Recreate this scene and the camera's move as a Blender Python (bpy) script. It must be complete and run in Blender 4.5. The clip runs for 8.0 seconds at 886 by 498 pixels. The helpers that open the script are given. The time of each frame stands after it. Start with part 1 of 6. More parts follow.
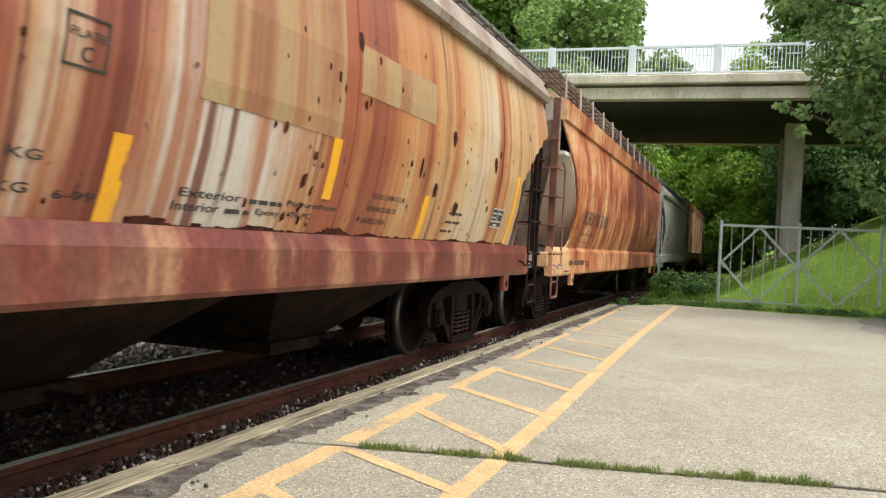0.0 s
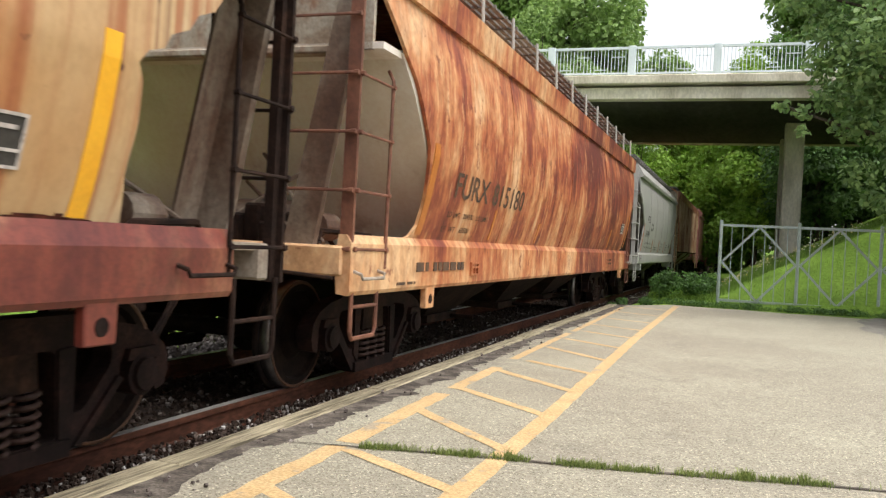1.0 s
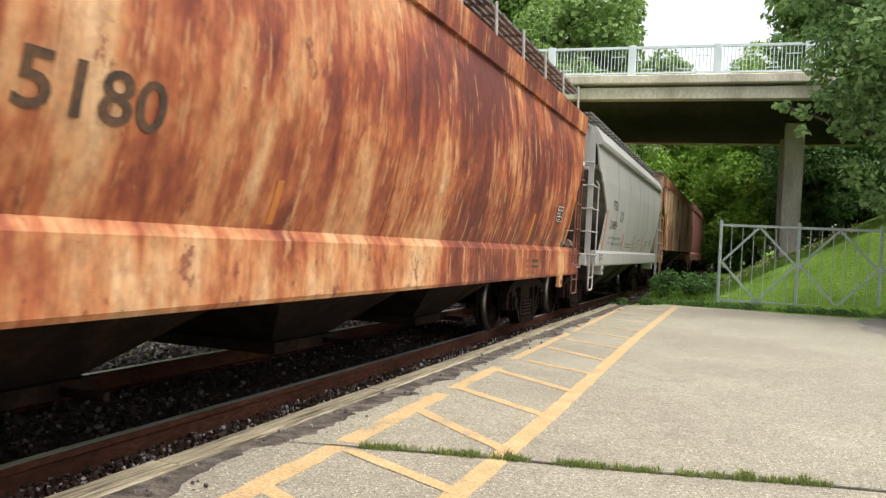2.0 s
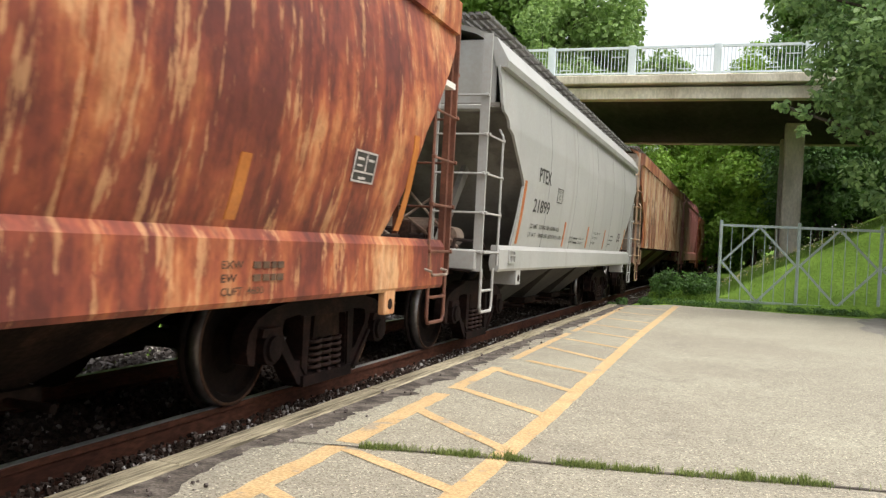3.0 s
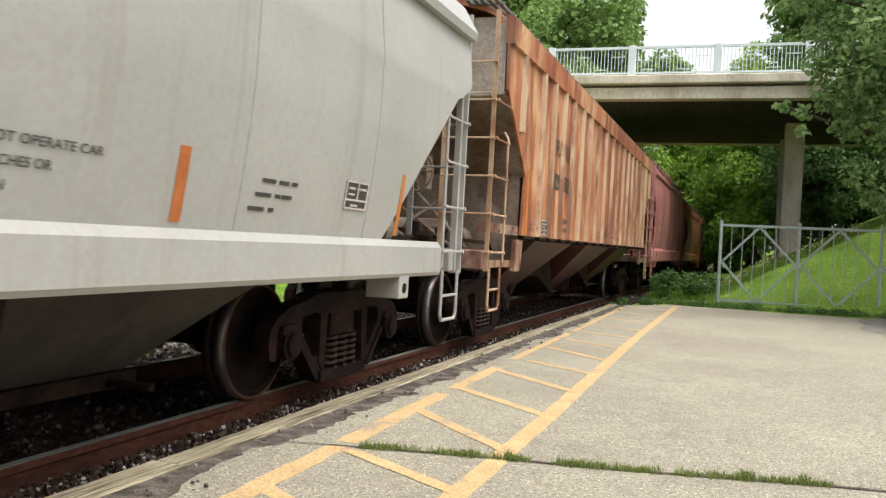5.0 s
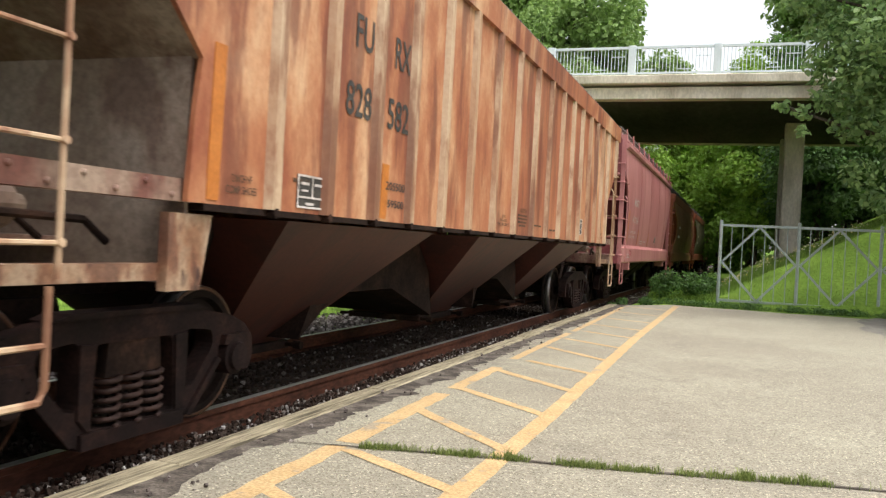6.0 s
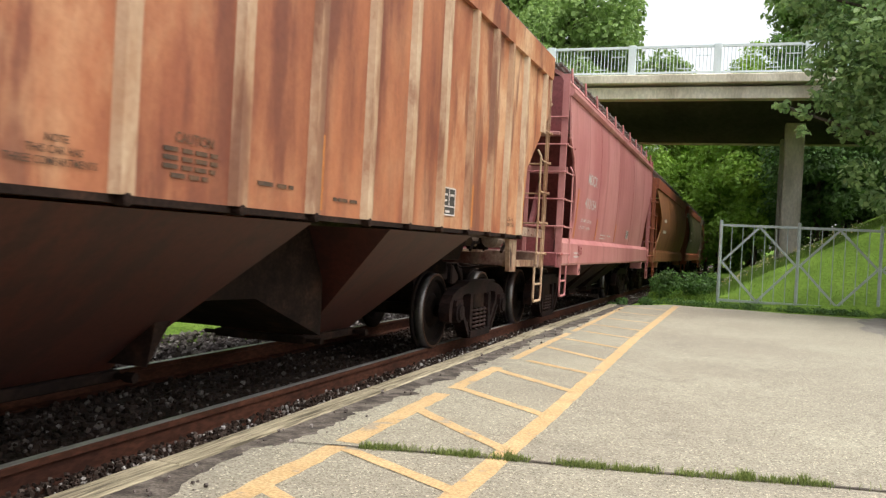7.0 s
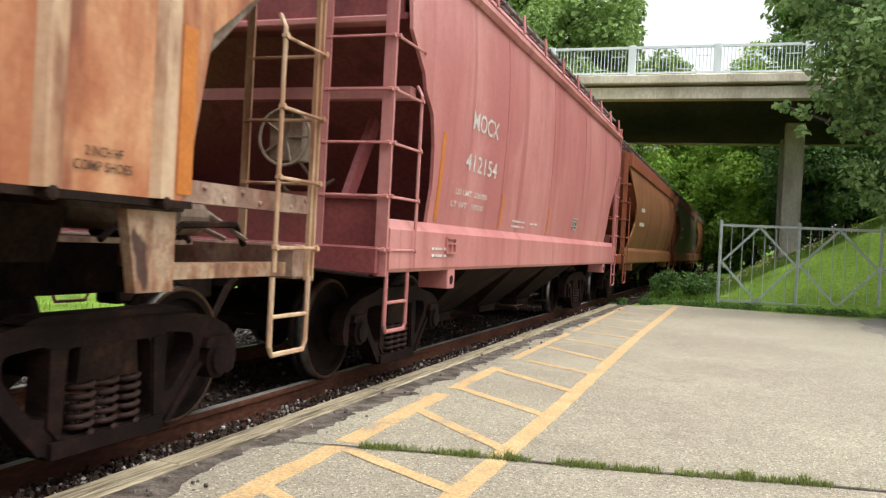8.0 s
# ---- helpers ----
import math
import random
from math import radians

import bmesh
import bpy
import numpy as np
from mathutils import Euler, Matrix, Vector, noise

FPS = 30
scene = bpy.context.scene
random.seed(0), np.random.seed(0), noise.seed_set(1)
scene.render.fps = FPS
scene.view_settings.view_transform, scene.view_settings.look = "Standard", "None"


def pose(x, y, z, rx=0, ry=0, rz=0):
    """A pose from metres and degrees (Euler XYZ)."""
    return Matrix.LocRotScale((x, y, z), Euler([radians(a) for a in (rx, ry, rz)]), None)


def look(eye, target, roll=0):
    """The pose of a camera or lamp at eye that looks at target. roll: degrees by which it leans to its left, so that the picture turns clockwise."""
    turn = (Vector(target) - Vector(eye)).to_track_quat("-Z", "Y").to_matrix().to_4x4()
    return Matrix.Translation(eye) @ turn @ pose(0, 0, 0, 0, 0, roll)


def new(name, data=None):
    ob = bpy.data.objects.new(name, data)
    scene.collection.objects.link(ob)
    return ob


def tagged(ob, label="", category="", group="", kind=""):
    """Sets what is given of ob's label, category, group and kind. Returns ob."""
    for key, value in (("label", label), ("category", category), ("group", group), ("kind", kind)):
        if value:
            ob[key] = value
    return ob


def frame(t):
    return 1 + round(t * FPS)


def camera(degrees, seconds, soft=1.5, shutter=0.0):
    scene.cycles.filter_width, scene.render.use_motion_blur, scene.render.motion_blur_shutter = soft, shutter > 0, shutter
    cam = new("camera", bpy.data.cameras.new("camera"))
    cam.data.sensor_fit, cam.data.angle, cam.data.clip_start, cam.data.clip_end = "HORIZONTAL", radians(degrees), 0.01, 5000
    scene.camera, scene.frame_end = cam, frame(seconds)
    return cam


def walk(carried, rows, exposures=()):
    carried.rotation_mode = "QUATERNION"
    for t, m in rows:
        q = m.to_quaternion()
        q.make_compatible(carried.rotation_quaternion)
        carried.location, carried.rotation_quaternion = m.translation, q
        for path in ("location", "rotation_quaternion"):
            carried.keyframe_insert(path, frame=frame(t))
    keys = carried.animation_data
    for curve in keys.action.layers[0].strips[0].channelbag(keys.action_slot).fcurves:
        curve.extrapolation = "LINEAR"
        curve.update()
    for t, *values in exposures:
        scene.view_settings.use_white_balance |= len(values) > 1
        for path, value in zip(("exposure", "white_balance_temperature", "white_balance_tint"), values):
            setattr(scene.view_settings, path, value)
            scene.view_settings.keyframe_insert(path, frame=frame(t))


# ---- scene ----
cam = camera(55.19, 8.0, 1.3, 0.12)
EYE = (0.0, 0.0, 1.2)
AIM = (-0.33375, 0.94263, 1.2 - 0.007875)
walk(cam, [(0.0, look(EYE, AIM, 3.0)), (8.0, look(EYE, AIM, 3.0))], [(0.0, 1.08), (8.0, 1.08)])

# ---- light: bright overcast day ----
world = bpy.data.worlds.new("overcast_sky")
scene.world = world
world.use_nodes = True
wn, wl = world.node_tree.nodes, world.node_tree.links
sky = wn.new("ShaderNodeTexSky")
sky.sky_type, sky.sun_disc = "NISHITA", False
sky.sun_elevation, sky.sun_rotation = radians(68), radians(108)
sky.air_density, sky.dust_density = 1.0, 4.0
pale = wn.new("ShaderNodeHueSaturation")
pale.inputs["Saturation"].default_value = 0.18
wl.new(sky.outputs[0], pale.inputs["Color"])
wl.new(pale.outputs[0], wn["Background"].inputs[0])
wn["Background"].inputs[1].default_value = 0.15
sun = new("sun", bpy.data.lights.new("sun", "SUN"))
sun.data.energy, sun.data.angle, sun.data.color = 1.45, radians(60), (1.0, 0.95, 0.86)
sun.matrix_world = look((0, 0, 30), (-12.1 * 0.951, 12.1 * 0.309, 0))


# ---- materials ----
def shader(name, rough=0.8, metal=0.0):
    m = bpy.data.materials.new(name)
    m.use_nodes = True
    b = m.node_tree.nodes["Principled BSDF"]
    b.inputs["Roughness"].default_value, b.inputs["Metallic"].default_value = rough, metal
    return m, m.node_tree.nodes, m.node_tree.links, b


def coords(n, l, scale, kind="Object"):
    tc, mp = n.new("ShaderNodeTexCoord"), n.new("ShaderNodeMapping")
    mp.inputs["Scale"].default_value = scale
    l.new(tc.outputs[kind], mp.inputs["Vector"])
    return mp.outputs[0]


def noise_tex(n, l, vec, scale, detail=4.0, rough=0.55):
    t = n.new("ShaderNodeTexNoise")
    t.inputs["Scale"].default_value, t.inputs["Detail"].default_value, t.inputs["Roughness"].default_value = scale, detail, rough
    l.new(vec, t.inputs["Vector"])
    return t.outputs["Fac"]


def tight(stops, k=0.55, gain=1.0):
    """The stops drawn in round the middle, where the noise lies, and their colours scaled."""
    return [(0.5 + (p - 0.5) * k, tuple(v * gain for v in c)) for p, c in stops]


def ramp(n, l, fac, stops):
    r = n.new("ShaderNodeValToRGB")
    e = r.color_ramp.elements
    while len(e) < len(stops):
        e.new(0.5)
    for el, (p, c) in zip(e, stops):
        el.position, el.color = p, (*c, 1)
    l.new(fac, r.inputs["Fac"])
    return r.outputs["Color"]


def mix(n, l, fac, a, b, mode="MIX"):
    m = n.new("ShaderNodeMix")
    m.data_type, m.blend_type = "RGBA", mode
    for value, socket in ((fac, m.inputs["Factor"]), (a, m.inputs["A"]), (b, m.inputs["B"])):
        socket = [s for s in m.inputs if s.name == socket.name and s.type == ("VALUE" if s.name == "Factor" else "RGBA")][0]
        if isinstance(value, bpy.types.NodeSocket):
            l.new(value, socket)
        else:
            socket.default_value = value if socket.type == "VALUE" else (*value, 1)
    return [s for s in m.outputs if s.type == "RGBA"][0]


def relief(n, l, b, fac, strength, distance):
    bp = n.new("ShaderNodeBump")
    bp.inputs["Strength"].default_value, bp.inputs["Distance"].default_value = strength, distance
    l.new(fac, bp.inputs["Height"])
    l.new(bp.outputs[0], b.inputs["Normal"])


def worn(name, stops, scale=(6, 6, 6), size=1.0, rough=0.8, metal=0.0, grain=40.0, bump=0.4, depth=0.004, blend=0.35, spec=0.5):
    """A surface coloured by coarse noise through the stops, with a fine grain on it."""
    m, n, l, b = shader(name, rough, metal)
    b.inputs["Specular IOR Level"].default_value = spec
    v = coords(n, l, scale)
    big = noise_tex(n, l, v, size, 5.0, 0.6)
    fine = noise_tex(n, l, v, grain, 3.0)
    col = ramp(n, l, big, tight(stops, 0.7))
    dark = ramp(n, l, fine, [(0.4, (1 - blend,) * 3), (0.62, (1.0, 1.0, 1.0))])
    l.new(mix(n, l, 1.0, col, dark, "MULTIPLY"), b.inputs["Base Color"])
    relief(n, l, b, fine, bump, depth)
    return m


def along(n, l, stops, y0, y1):
    """Grey by the place along the wagon, from y0 to y1: how far the rust has gone there."""
    sep, rng = n.new("ShaderNodeSeparateXYZ"), n.new("ShaderNodeMapRange")
    l.new(coords(n, l, (1, 1, 1)), sep.inputs[0])
    rng.inputs["From Min"].default_value, rng.inputs["From Max"].default_value = y0, y1
    l.new(sep.outputs["Y"], rng.inputs["Value"])
    return ramp(n, l, rng.outputs[0], [(p, (v, v, v)) for p, v in stops])


def plus(n, l, a, b, scale, shift):
    """a + b * scale + shift."""
    m, k = n.new("ShaderNodeMath"), n.new("ShaderNodeMath")
    m.operation, m.inputs[1].default_value, m.inputs[2].default_value = "MULTIPLY_ADD", scale, shift
    k.operation = "ADD"
    l.new(b, m.inputs[0]), l.new(a, k.inputs[0]), l.new(m.outputs[0], k.inputs[1])
    return k.outputs[0]


def rusted(name, paint, streaks, blots, streak=(1, 2.2, 0.12), blot=(1, 0.9, 0.6), amount=0.5, rough=0.62, blot_size=1.3, runs=0.6, spots=0.0, gain=0.85, fine=0.0, pits=0.7, swing=0.0, zones=()):
    """Painted steel with rust: long runs down the plate, blotches, and fine pitting."""
    gain *= 0.86
    m, n, l, b = shader(name, rough)
    v1, v2, v3 = coords(n, l, streak), coords(n, l, blot), coords(n, l, (1, 1, 1))
    runs_fac = noise_tex(n, l, v1, 2.0, 5.0, 0.58)
    blot_fac = noise_tex(n, l, v2, blot_size, 7.0, 0.62)
    pit = noise_tex(n, l, v3, 26.0, 4.0, 0.7)
    col = ramp(n, l, blot_fac, tight(paint, 0.55, gain))
    run_col = ramp(n, l, runs_fac, tight(streaks, 0.7, gain))
    run_mask = ramp(n, l, runs_fac, [(amount - 0.03, (0, 0, 0)), (amount + 0.05, (runs, runs, runs))])
    col = mix(n, l, run_mask, col, run_col)
    blot_mask = ramp(n, l, noise_tex(n, l, v2, blot_size * 1.9, 8.0, 0.68), [(0.55, (0, 0, 0)), (0.68, (0.75, 0.75, 0.75))])
    col = mix(n, l, blot_mask, col, tuple(v * gain for v in blots))
    if fine:
        thin = noise_tex(n, l, coords(n, l, (1, streak[1] * 3.5, streak[2] * 1.3)), 2.4, 5.0, 0.7)
        col = mix(n, l, ramp(n, l, thin, [(0.53, (0, 0, 0)), (0.62, (fine, fine, fine))]), col, ramp(n, l, blot_fac, [(0.42, (0.36, 0.13, 0.05)), (0.58, (0.20, 0.05, 0.03))]))
    if swing:
        wide = noise_tex(n, l, coords(n, l, (1, 0.55, 0.35)), 1.0, 3.0, 0.5)
        col = mix(n, l, 1.0, col, ramp(n, l, wide, [(0.40, (1 - swing, 1 - swing * 1.1, 1 - swing * 1.1)), (0.56, (1.05, 1.05, 1.05))]), "MULTIPLY")
    if zones:
        col = mix(n, l, along(n, l, zones, -6.5, 6.5), col, ramp(n, l, runs_fac, [(0.38, (0.36, 0.125, 0.055)), (0.6, (0.15, 0.042, 0.022))]))
    if spots:
        spot = noise_tex(n, l, coords(n, l, (1, 1.0, 0.6)), 4.2, 3.0, 0.5)
        col = mix(n, l, ramp(n, l, spot, [(0.72 - spots, (0, 0, 0)), (0.755 - spots, (0.95, 0.95, 0.95))]), col, (0.045, 0.016, 0.012))
    col = mix(n, l, 1.0, col, ramp(n, l, pit, [(0.38, (pits, pits * 0.96, pits * 0.94)), (0.6, (1, 1, 1))]), "MULTIPLY")
    l.new(col, b.inputs["Base Color"])
    relief(n, l, b, pit, 0.25 if pits < 0.85 else 0.05, 0.003)
    return m



def asphalt_material():
    m, n, l, b = shader("worn_asphalt", 0.95)
    v = coords(n, l, (1, 1, 1))
    big = noise_tex(n, l, v, 0.45, 4.0)
    mid = noise_tex(n, l, v, 5.0, 5.0, 0.7)
    col = ramp(n, l, big, [(0.38, (0.235, 0.215, 0.168)), (0.62, (0.285, 0.268, 0.208))])
    stain = noise_tex(n, l, v, 1.6, 5.0, 0.65)
    col = mix(n, l, ramp(n, l, stain, [(0.56, (0, 0, 0)), (0.68, (0.5, 0.5, 0.5))]), col, (0.185, 0.168, 0.135))
    col = mix(n, l, 1.0, col, ramp(n, l, mid, [(0.36, (0.90, 0.89, 0.88)), (0.6, (1, 1, 1))]), "MULTIPLY")
    grit = n.new("ShaderNodeTexVoronoi")
    grit.inputs["Scale"].default_value = 105.0
    l.new(v, grit.inputs["Vector"])
    r, g, bl = (n.new("ShaderNodeSeparateColor").outputs)[:3]
    sep = r.node
    l.new(grit.outputs["Color"], sep.inputs[0])
    chips = ramp(n, l, r, [(0.0, (0.42, 0.40, 0.38)), (0.22, (0.80, 0.78, 0.76)), (0.62, (1.0, 1.0, 1.0)), (0.92, (1.12, 1.11, 1.09)), (0.96, (1.6, 1.57, 1.53)), (1.0, (2.0, 1.97, 1.9))])
    l.new(mix(n, l, 1.0, col, chips, "MULTIPLY"), b.inputs["Base Color"])
    relief(n, l, b, grit.outputs["Distance"], 0.5, 0.004)
    return m


asphalt = asphalt_material()
edge_dirt = worn("dark_platform_dirt", [(0.35, (0.055, 0.045, 0.038)), (0.5, (0.10, 0.083, 0.07)), (0.65, (0.17, 0.145, 0.12))], (1, 1, 1), 6.0, 0.95, 0, 60.0, 0.6, 0.006, 0.4, 0.2)
kerb_mat = worn("weathered_edge_timber", [(0.3, (0.13, 0.11, 0.075)), (0.42, (0.33, 0.28, 0.19)), (0.7, (0.44, 0.38, 0.265))], (9, 0.35, 4), 3.0, 0.92, 0, 14.0, 0.9, 0.012, 0.5, 0.2)
yellow_paint = worn("worn_yellow_paint", [(0.30, (0.33, 0.27, 0.19)), (0.38, (0.49, 0.325, 0.15)), (0.7, (0.55, 0.385, 0.195))], (1, 1, 1), 3.5, 0.85, 0, 60.0, 0.5, 0.003, 0.35)
ground_mat = worn("grassy_ground", [(0.3, (0.10, 0.17, 0.025)), (0.5, (0.16, 0.27, 0.04)), (0.7, (0.21, 0.33, 0.055))], (1, 1, 1), 0.9, 0.95, 0, 14.0, 0.8, 0.05, 0.35, 0.1)
bed_mat = worn("dark_track_bed", [(0.3, (0.022, 0.015, 0.012)), (0.7, (0.06, 0.042, 0.034))], (1, 1, 1), 1.5, 0.95, 0, 25.0, 0.9, 0.03, 0.5, 0.1)
tie_mat = worn("creosoted_tie_wood", [(0.3, (0.035, 0.027, 0.022)), (0.7, (0.10, 0.08, 0.065))], (0.6, 6, 3), 3.0, 0.9, 0, 20.0, 0.6, 0.006, 0.4)
rail_rust = worn("rusty_rail_steel", [(0.3, (0.055, 0.02, 0.012)), (0.7, (0.12, 0.045, 0.025))], (1, 0.3, 1), 4.0, 0.85, 0.0, 40.0, 0.4, 0.003, 0.4, 0.2)
rail_top = worn("polished_rail_head", [(0.3, (0.26, 0.25, 0.24)), (0.7, (0.42, 0.41, 0.40))], (4, 0.2, 1), 3.0, 0.45, 0.6, 30.0, 0.1, 0.001, 0.2)
concrete = worn("stained_bridge_concrete", [(0.3, (0.48, 0.43, 0.34)), (0.5, (0.64, 0.59, 0.48)), (0.75, (0.72, 0.67, 0.57))], (0.8, 0.8, 0.35), 1.2, 0.9, 0, 18.0, 0.4, 0.01, 0.18)
# near-black colour puts the shade below the deck into its concrete
soffit_mat = worn("shaded_bridge_soffit", [(0.3, (0.055, 0.05, 0.046)), (0.7, (0.10, 0.092, 0.085))], (0.5, 0.12, 0.5), 1.0, 0.95, 0, 12.0, 0.3, 0.01, 0.2, 0.1)
pale_steel = worn("pale_blue_painted_steel", [(0.3, (0.62, 0.69, 0.72)), (0.7, (0.71, 0.77, 0.80))], (1, 1, 1), 3.0, 0.55, 0, 40.0, 0.1, 0.001, 0.12)
fence_mat = worn("grey_green_painted_steel", [(0.3, (0.32, 0.38, 0.37)), (0.7, (0.42, 0.48, 0.47))], (1, 1, 1), 4.0, 0.55, 0, 40.0, 0.1, 0.001, 0.2)
bark = worn("rough_brown_bark", [(0.3, (0.05, 0.038, 0.028)), (0.7, (0.14, 0.11, 0.08))], (3, 3, 0.6), 4.0, 0.95, 0, 25.0, 0.9, 0.02, 0.5)
underframe = worn("dark_brown_underframe", [(0.3, (0.012, 0.007, 0.006)), (0.6, (0.028, 0.016, 0.012)), (0.8, (0.06, 0.030, 0.02))], (1, 1, 1), 3.0, 0.9, 0, 35.0, 0.5, 0.005, 0.4, 0.12)
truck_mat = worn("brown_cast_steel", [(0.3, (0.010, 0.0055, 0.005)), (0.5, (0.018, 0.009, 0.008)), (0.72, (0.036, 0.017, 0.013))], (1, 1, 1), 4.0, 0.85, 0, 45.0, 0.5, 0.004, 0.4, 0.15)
spring_mat = worn("rust_brown_spring_steel", [(0.3, (0.028, 0.0135, 0.011)), (0.7, (0.055, 0.027, 0.021))], (1, 1, 1), 6.0, 0.7, 0, 50.0, 0.3, 0.002, 0.3, 0.3)
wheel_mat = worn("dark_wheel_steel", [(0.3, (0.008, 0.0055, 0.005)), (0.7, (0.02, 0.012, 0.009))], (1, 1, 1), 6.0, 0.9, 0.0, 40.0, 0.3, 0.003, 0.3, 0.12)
rim_mat = worn("rust_worn_rim", [(0.3, (0.05, 0.02, 0.01)), (0.7, (0.12, 0.05, 0.022))], (1, 1, 1), 5.0, 0.6, 0.2, 40.0, 0.2, 0.002, 0.3)
tread_mat = worn("polished_tread", [(0.3, (0.16, 0.15, 0.14)), (0.7, (0.28, 0.27, 0.26))], (1, 1, 1), 5.0, 0.38, 0.8, 40.0, 0.1, 0.001, 0.2)
black_print = worn("faded_black_lettering", [(0.3, (0.03, 0.027, 0.024)), (0.7, (0.06, 0.052, 0.045))], (1, 1, 1), 6.0, 0.7)
brown_print = worn("faded_brown_lettering", [(0.35, (0.06, 0.035, 0.022)), (0.6, (0.12, 0.06, 0.03))], (1, 1, 1), 6.0, 0.8)
white_print = worn("white_lettering", [(0.3, (0.50, 0.45, 0.42)), (0.7, (0.66, 0.60, 0.57))], (1, 1, 1), 6.0, 0.7)
yellow_tape = worn("yellow_reflector_tape", [(0.25, (0.74, 0.34, 0.01)), (0.7, (0.82, 0.42, 0.02))], (1, 1, 1), 3.0, 0.45, blend=0.06)
red_tape = worn("burnt_orange_reflector_tape", [(0.25, (0.36, 0.10, 0.022)), (0.7, (0.46, 0.14, 0.035))], (1, 1, 1), 5.0, 0.5, blend=0.12)
orange_tape = worn("dirty_orange_reflector_tape", [(0.25, (0.40, 0.125, 0.018)), (0.7, (0.50, 0.17, 0.03))], (1, 1, 1), 5.0, 0.5, blend=0.12)


def leaf_material(name, dark, light):
    m, n, l, b = shader(name, 0.6)
    g = n.new("ShaderNodeNewGeometry")
    col = ramp(n, l, g.outputs["Random Per Island"], [(0.0, dark), (0.6, tuple((a + c) / 2 for a, c in zip(dark, light))), (1.0, light)])
    big = noise_tex(n, l, coords(n, l, (0.5, 0.5, 0.5)), 1.5, 3.0)
    l.new(mix(n, l, 1.0, col, ramp(n, l, big, [(0.35, (0.6, 0.65, 0.6)), (0.65, (1, 1, 1))]), "MULTIPLY"), b.inputs["Base Color"])
    t = n.new("ShaderNodeBsdfTranslucent")
    l.new(col, t.inputs["Color"])
    s = n.new("ShaderNodeMixShader")
    s.inputs[0].default_value = 0.45
    l.new(b.outputs[0], s.inputs[1])
    l.new(t.outputs[0], s.inputs[2])
    l.new(s.outputs[0], n["Material Output"].inputs["Surface"])
    return m


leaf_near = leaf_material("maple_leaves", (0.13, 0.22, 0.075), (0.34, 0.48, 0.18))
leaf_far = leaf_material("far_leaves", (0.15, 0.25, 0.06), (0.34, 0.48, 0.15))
# the lime and dark tones carry sun and shade in their colour
leaf_lime = leaf_material("sun_toned_leaves", (0.19, 0.33, 0.035), (0.38, 0.58, 0.10))
leaf_dark = leaf_material("shade_toned_leaves", (0.05, 0.11, 0.025), (0.13, 0.25, 0.055))
blade_mat = leaf_material("grass_blades", (0.09, 0.16, 0.02), (0.26, 0.40, 0.07))
crack_blade_mat = leaf_material("dry_green_grass_blades", (0.10, 0.15, 0.03), (0.36, 0.42, 0.13))
lawn_mat = leaf_material("mown_grass_blades", (0.12, 0.22, 0.025), (0.28, 0.42, 0.07))


def stone_material(name, stops):
    m, n, l, b = shader(name, 0.95)
    b.inputs["Specular IOR Level"].default_value = 0.15
    g = n.new("ShaderNodeNewGeometry")
    fine = noise_tex(n, l, coords(n, l, (1, 1, 1)), 60.0, 3.0)
    col = ramp(n, l, g.outputs["Random Per Island"], stops)
    l.new(mix(n, l, 1.0, col, ramp(n, l, fine, [(0.3, (0.6, 0.6, 0.6)), (0.7, (1, 1, 1))]), "MULTIPLY"), b.inputs["Base Color"])
    return m


stone_mat = stone_material("ballast_stone", [(0.0, (0.06, 0.05, 0.045)), (0.5, (0.16, 0.13, 0.12)), (0.85, (0.28, 0.24, 0.225)), (1.0, (0.55, 0.50, 0.47))])
dark_stone = stone_material("dark_ballast_stone", [(0.0, (0.020, 0.013, 0.009)), (0.6, (0.05, 0.034, 0.027)), (0.88, (0.085, 0.064, 0.054)), (0.96, (0.19, 0.165, 0.15)), (1.0, (0.30, 0.27, 0.25))])
edge_stone = stone_material("oily_edge_stone", [(0.0, (0.022, 0.014, 0.011)), (0.62, (0.06, 0.04, 0.031)), (0.85, (0.13, 0.10, 0.085)), (0.94, (0.42, 0.39, 0.37)), (1.0, (0.6, 0.56, 0.54))])

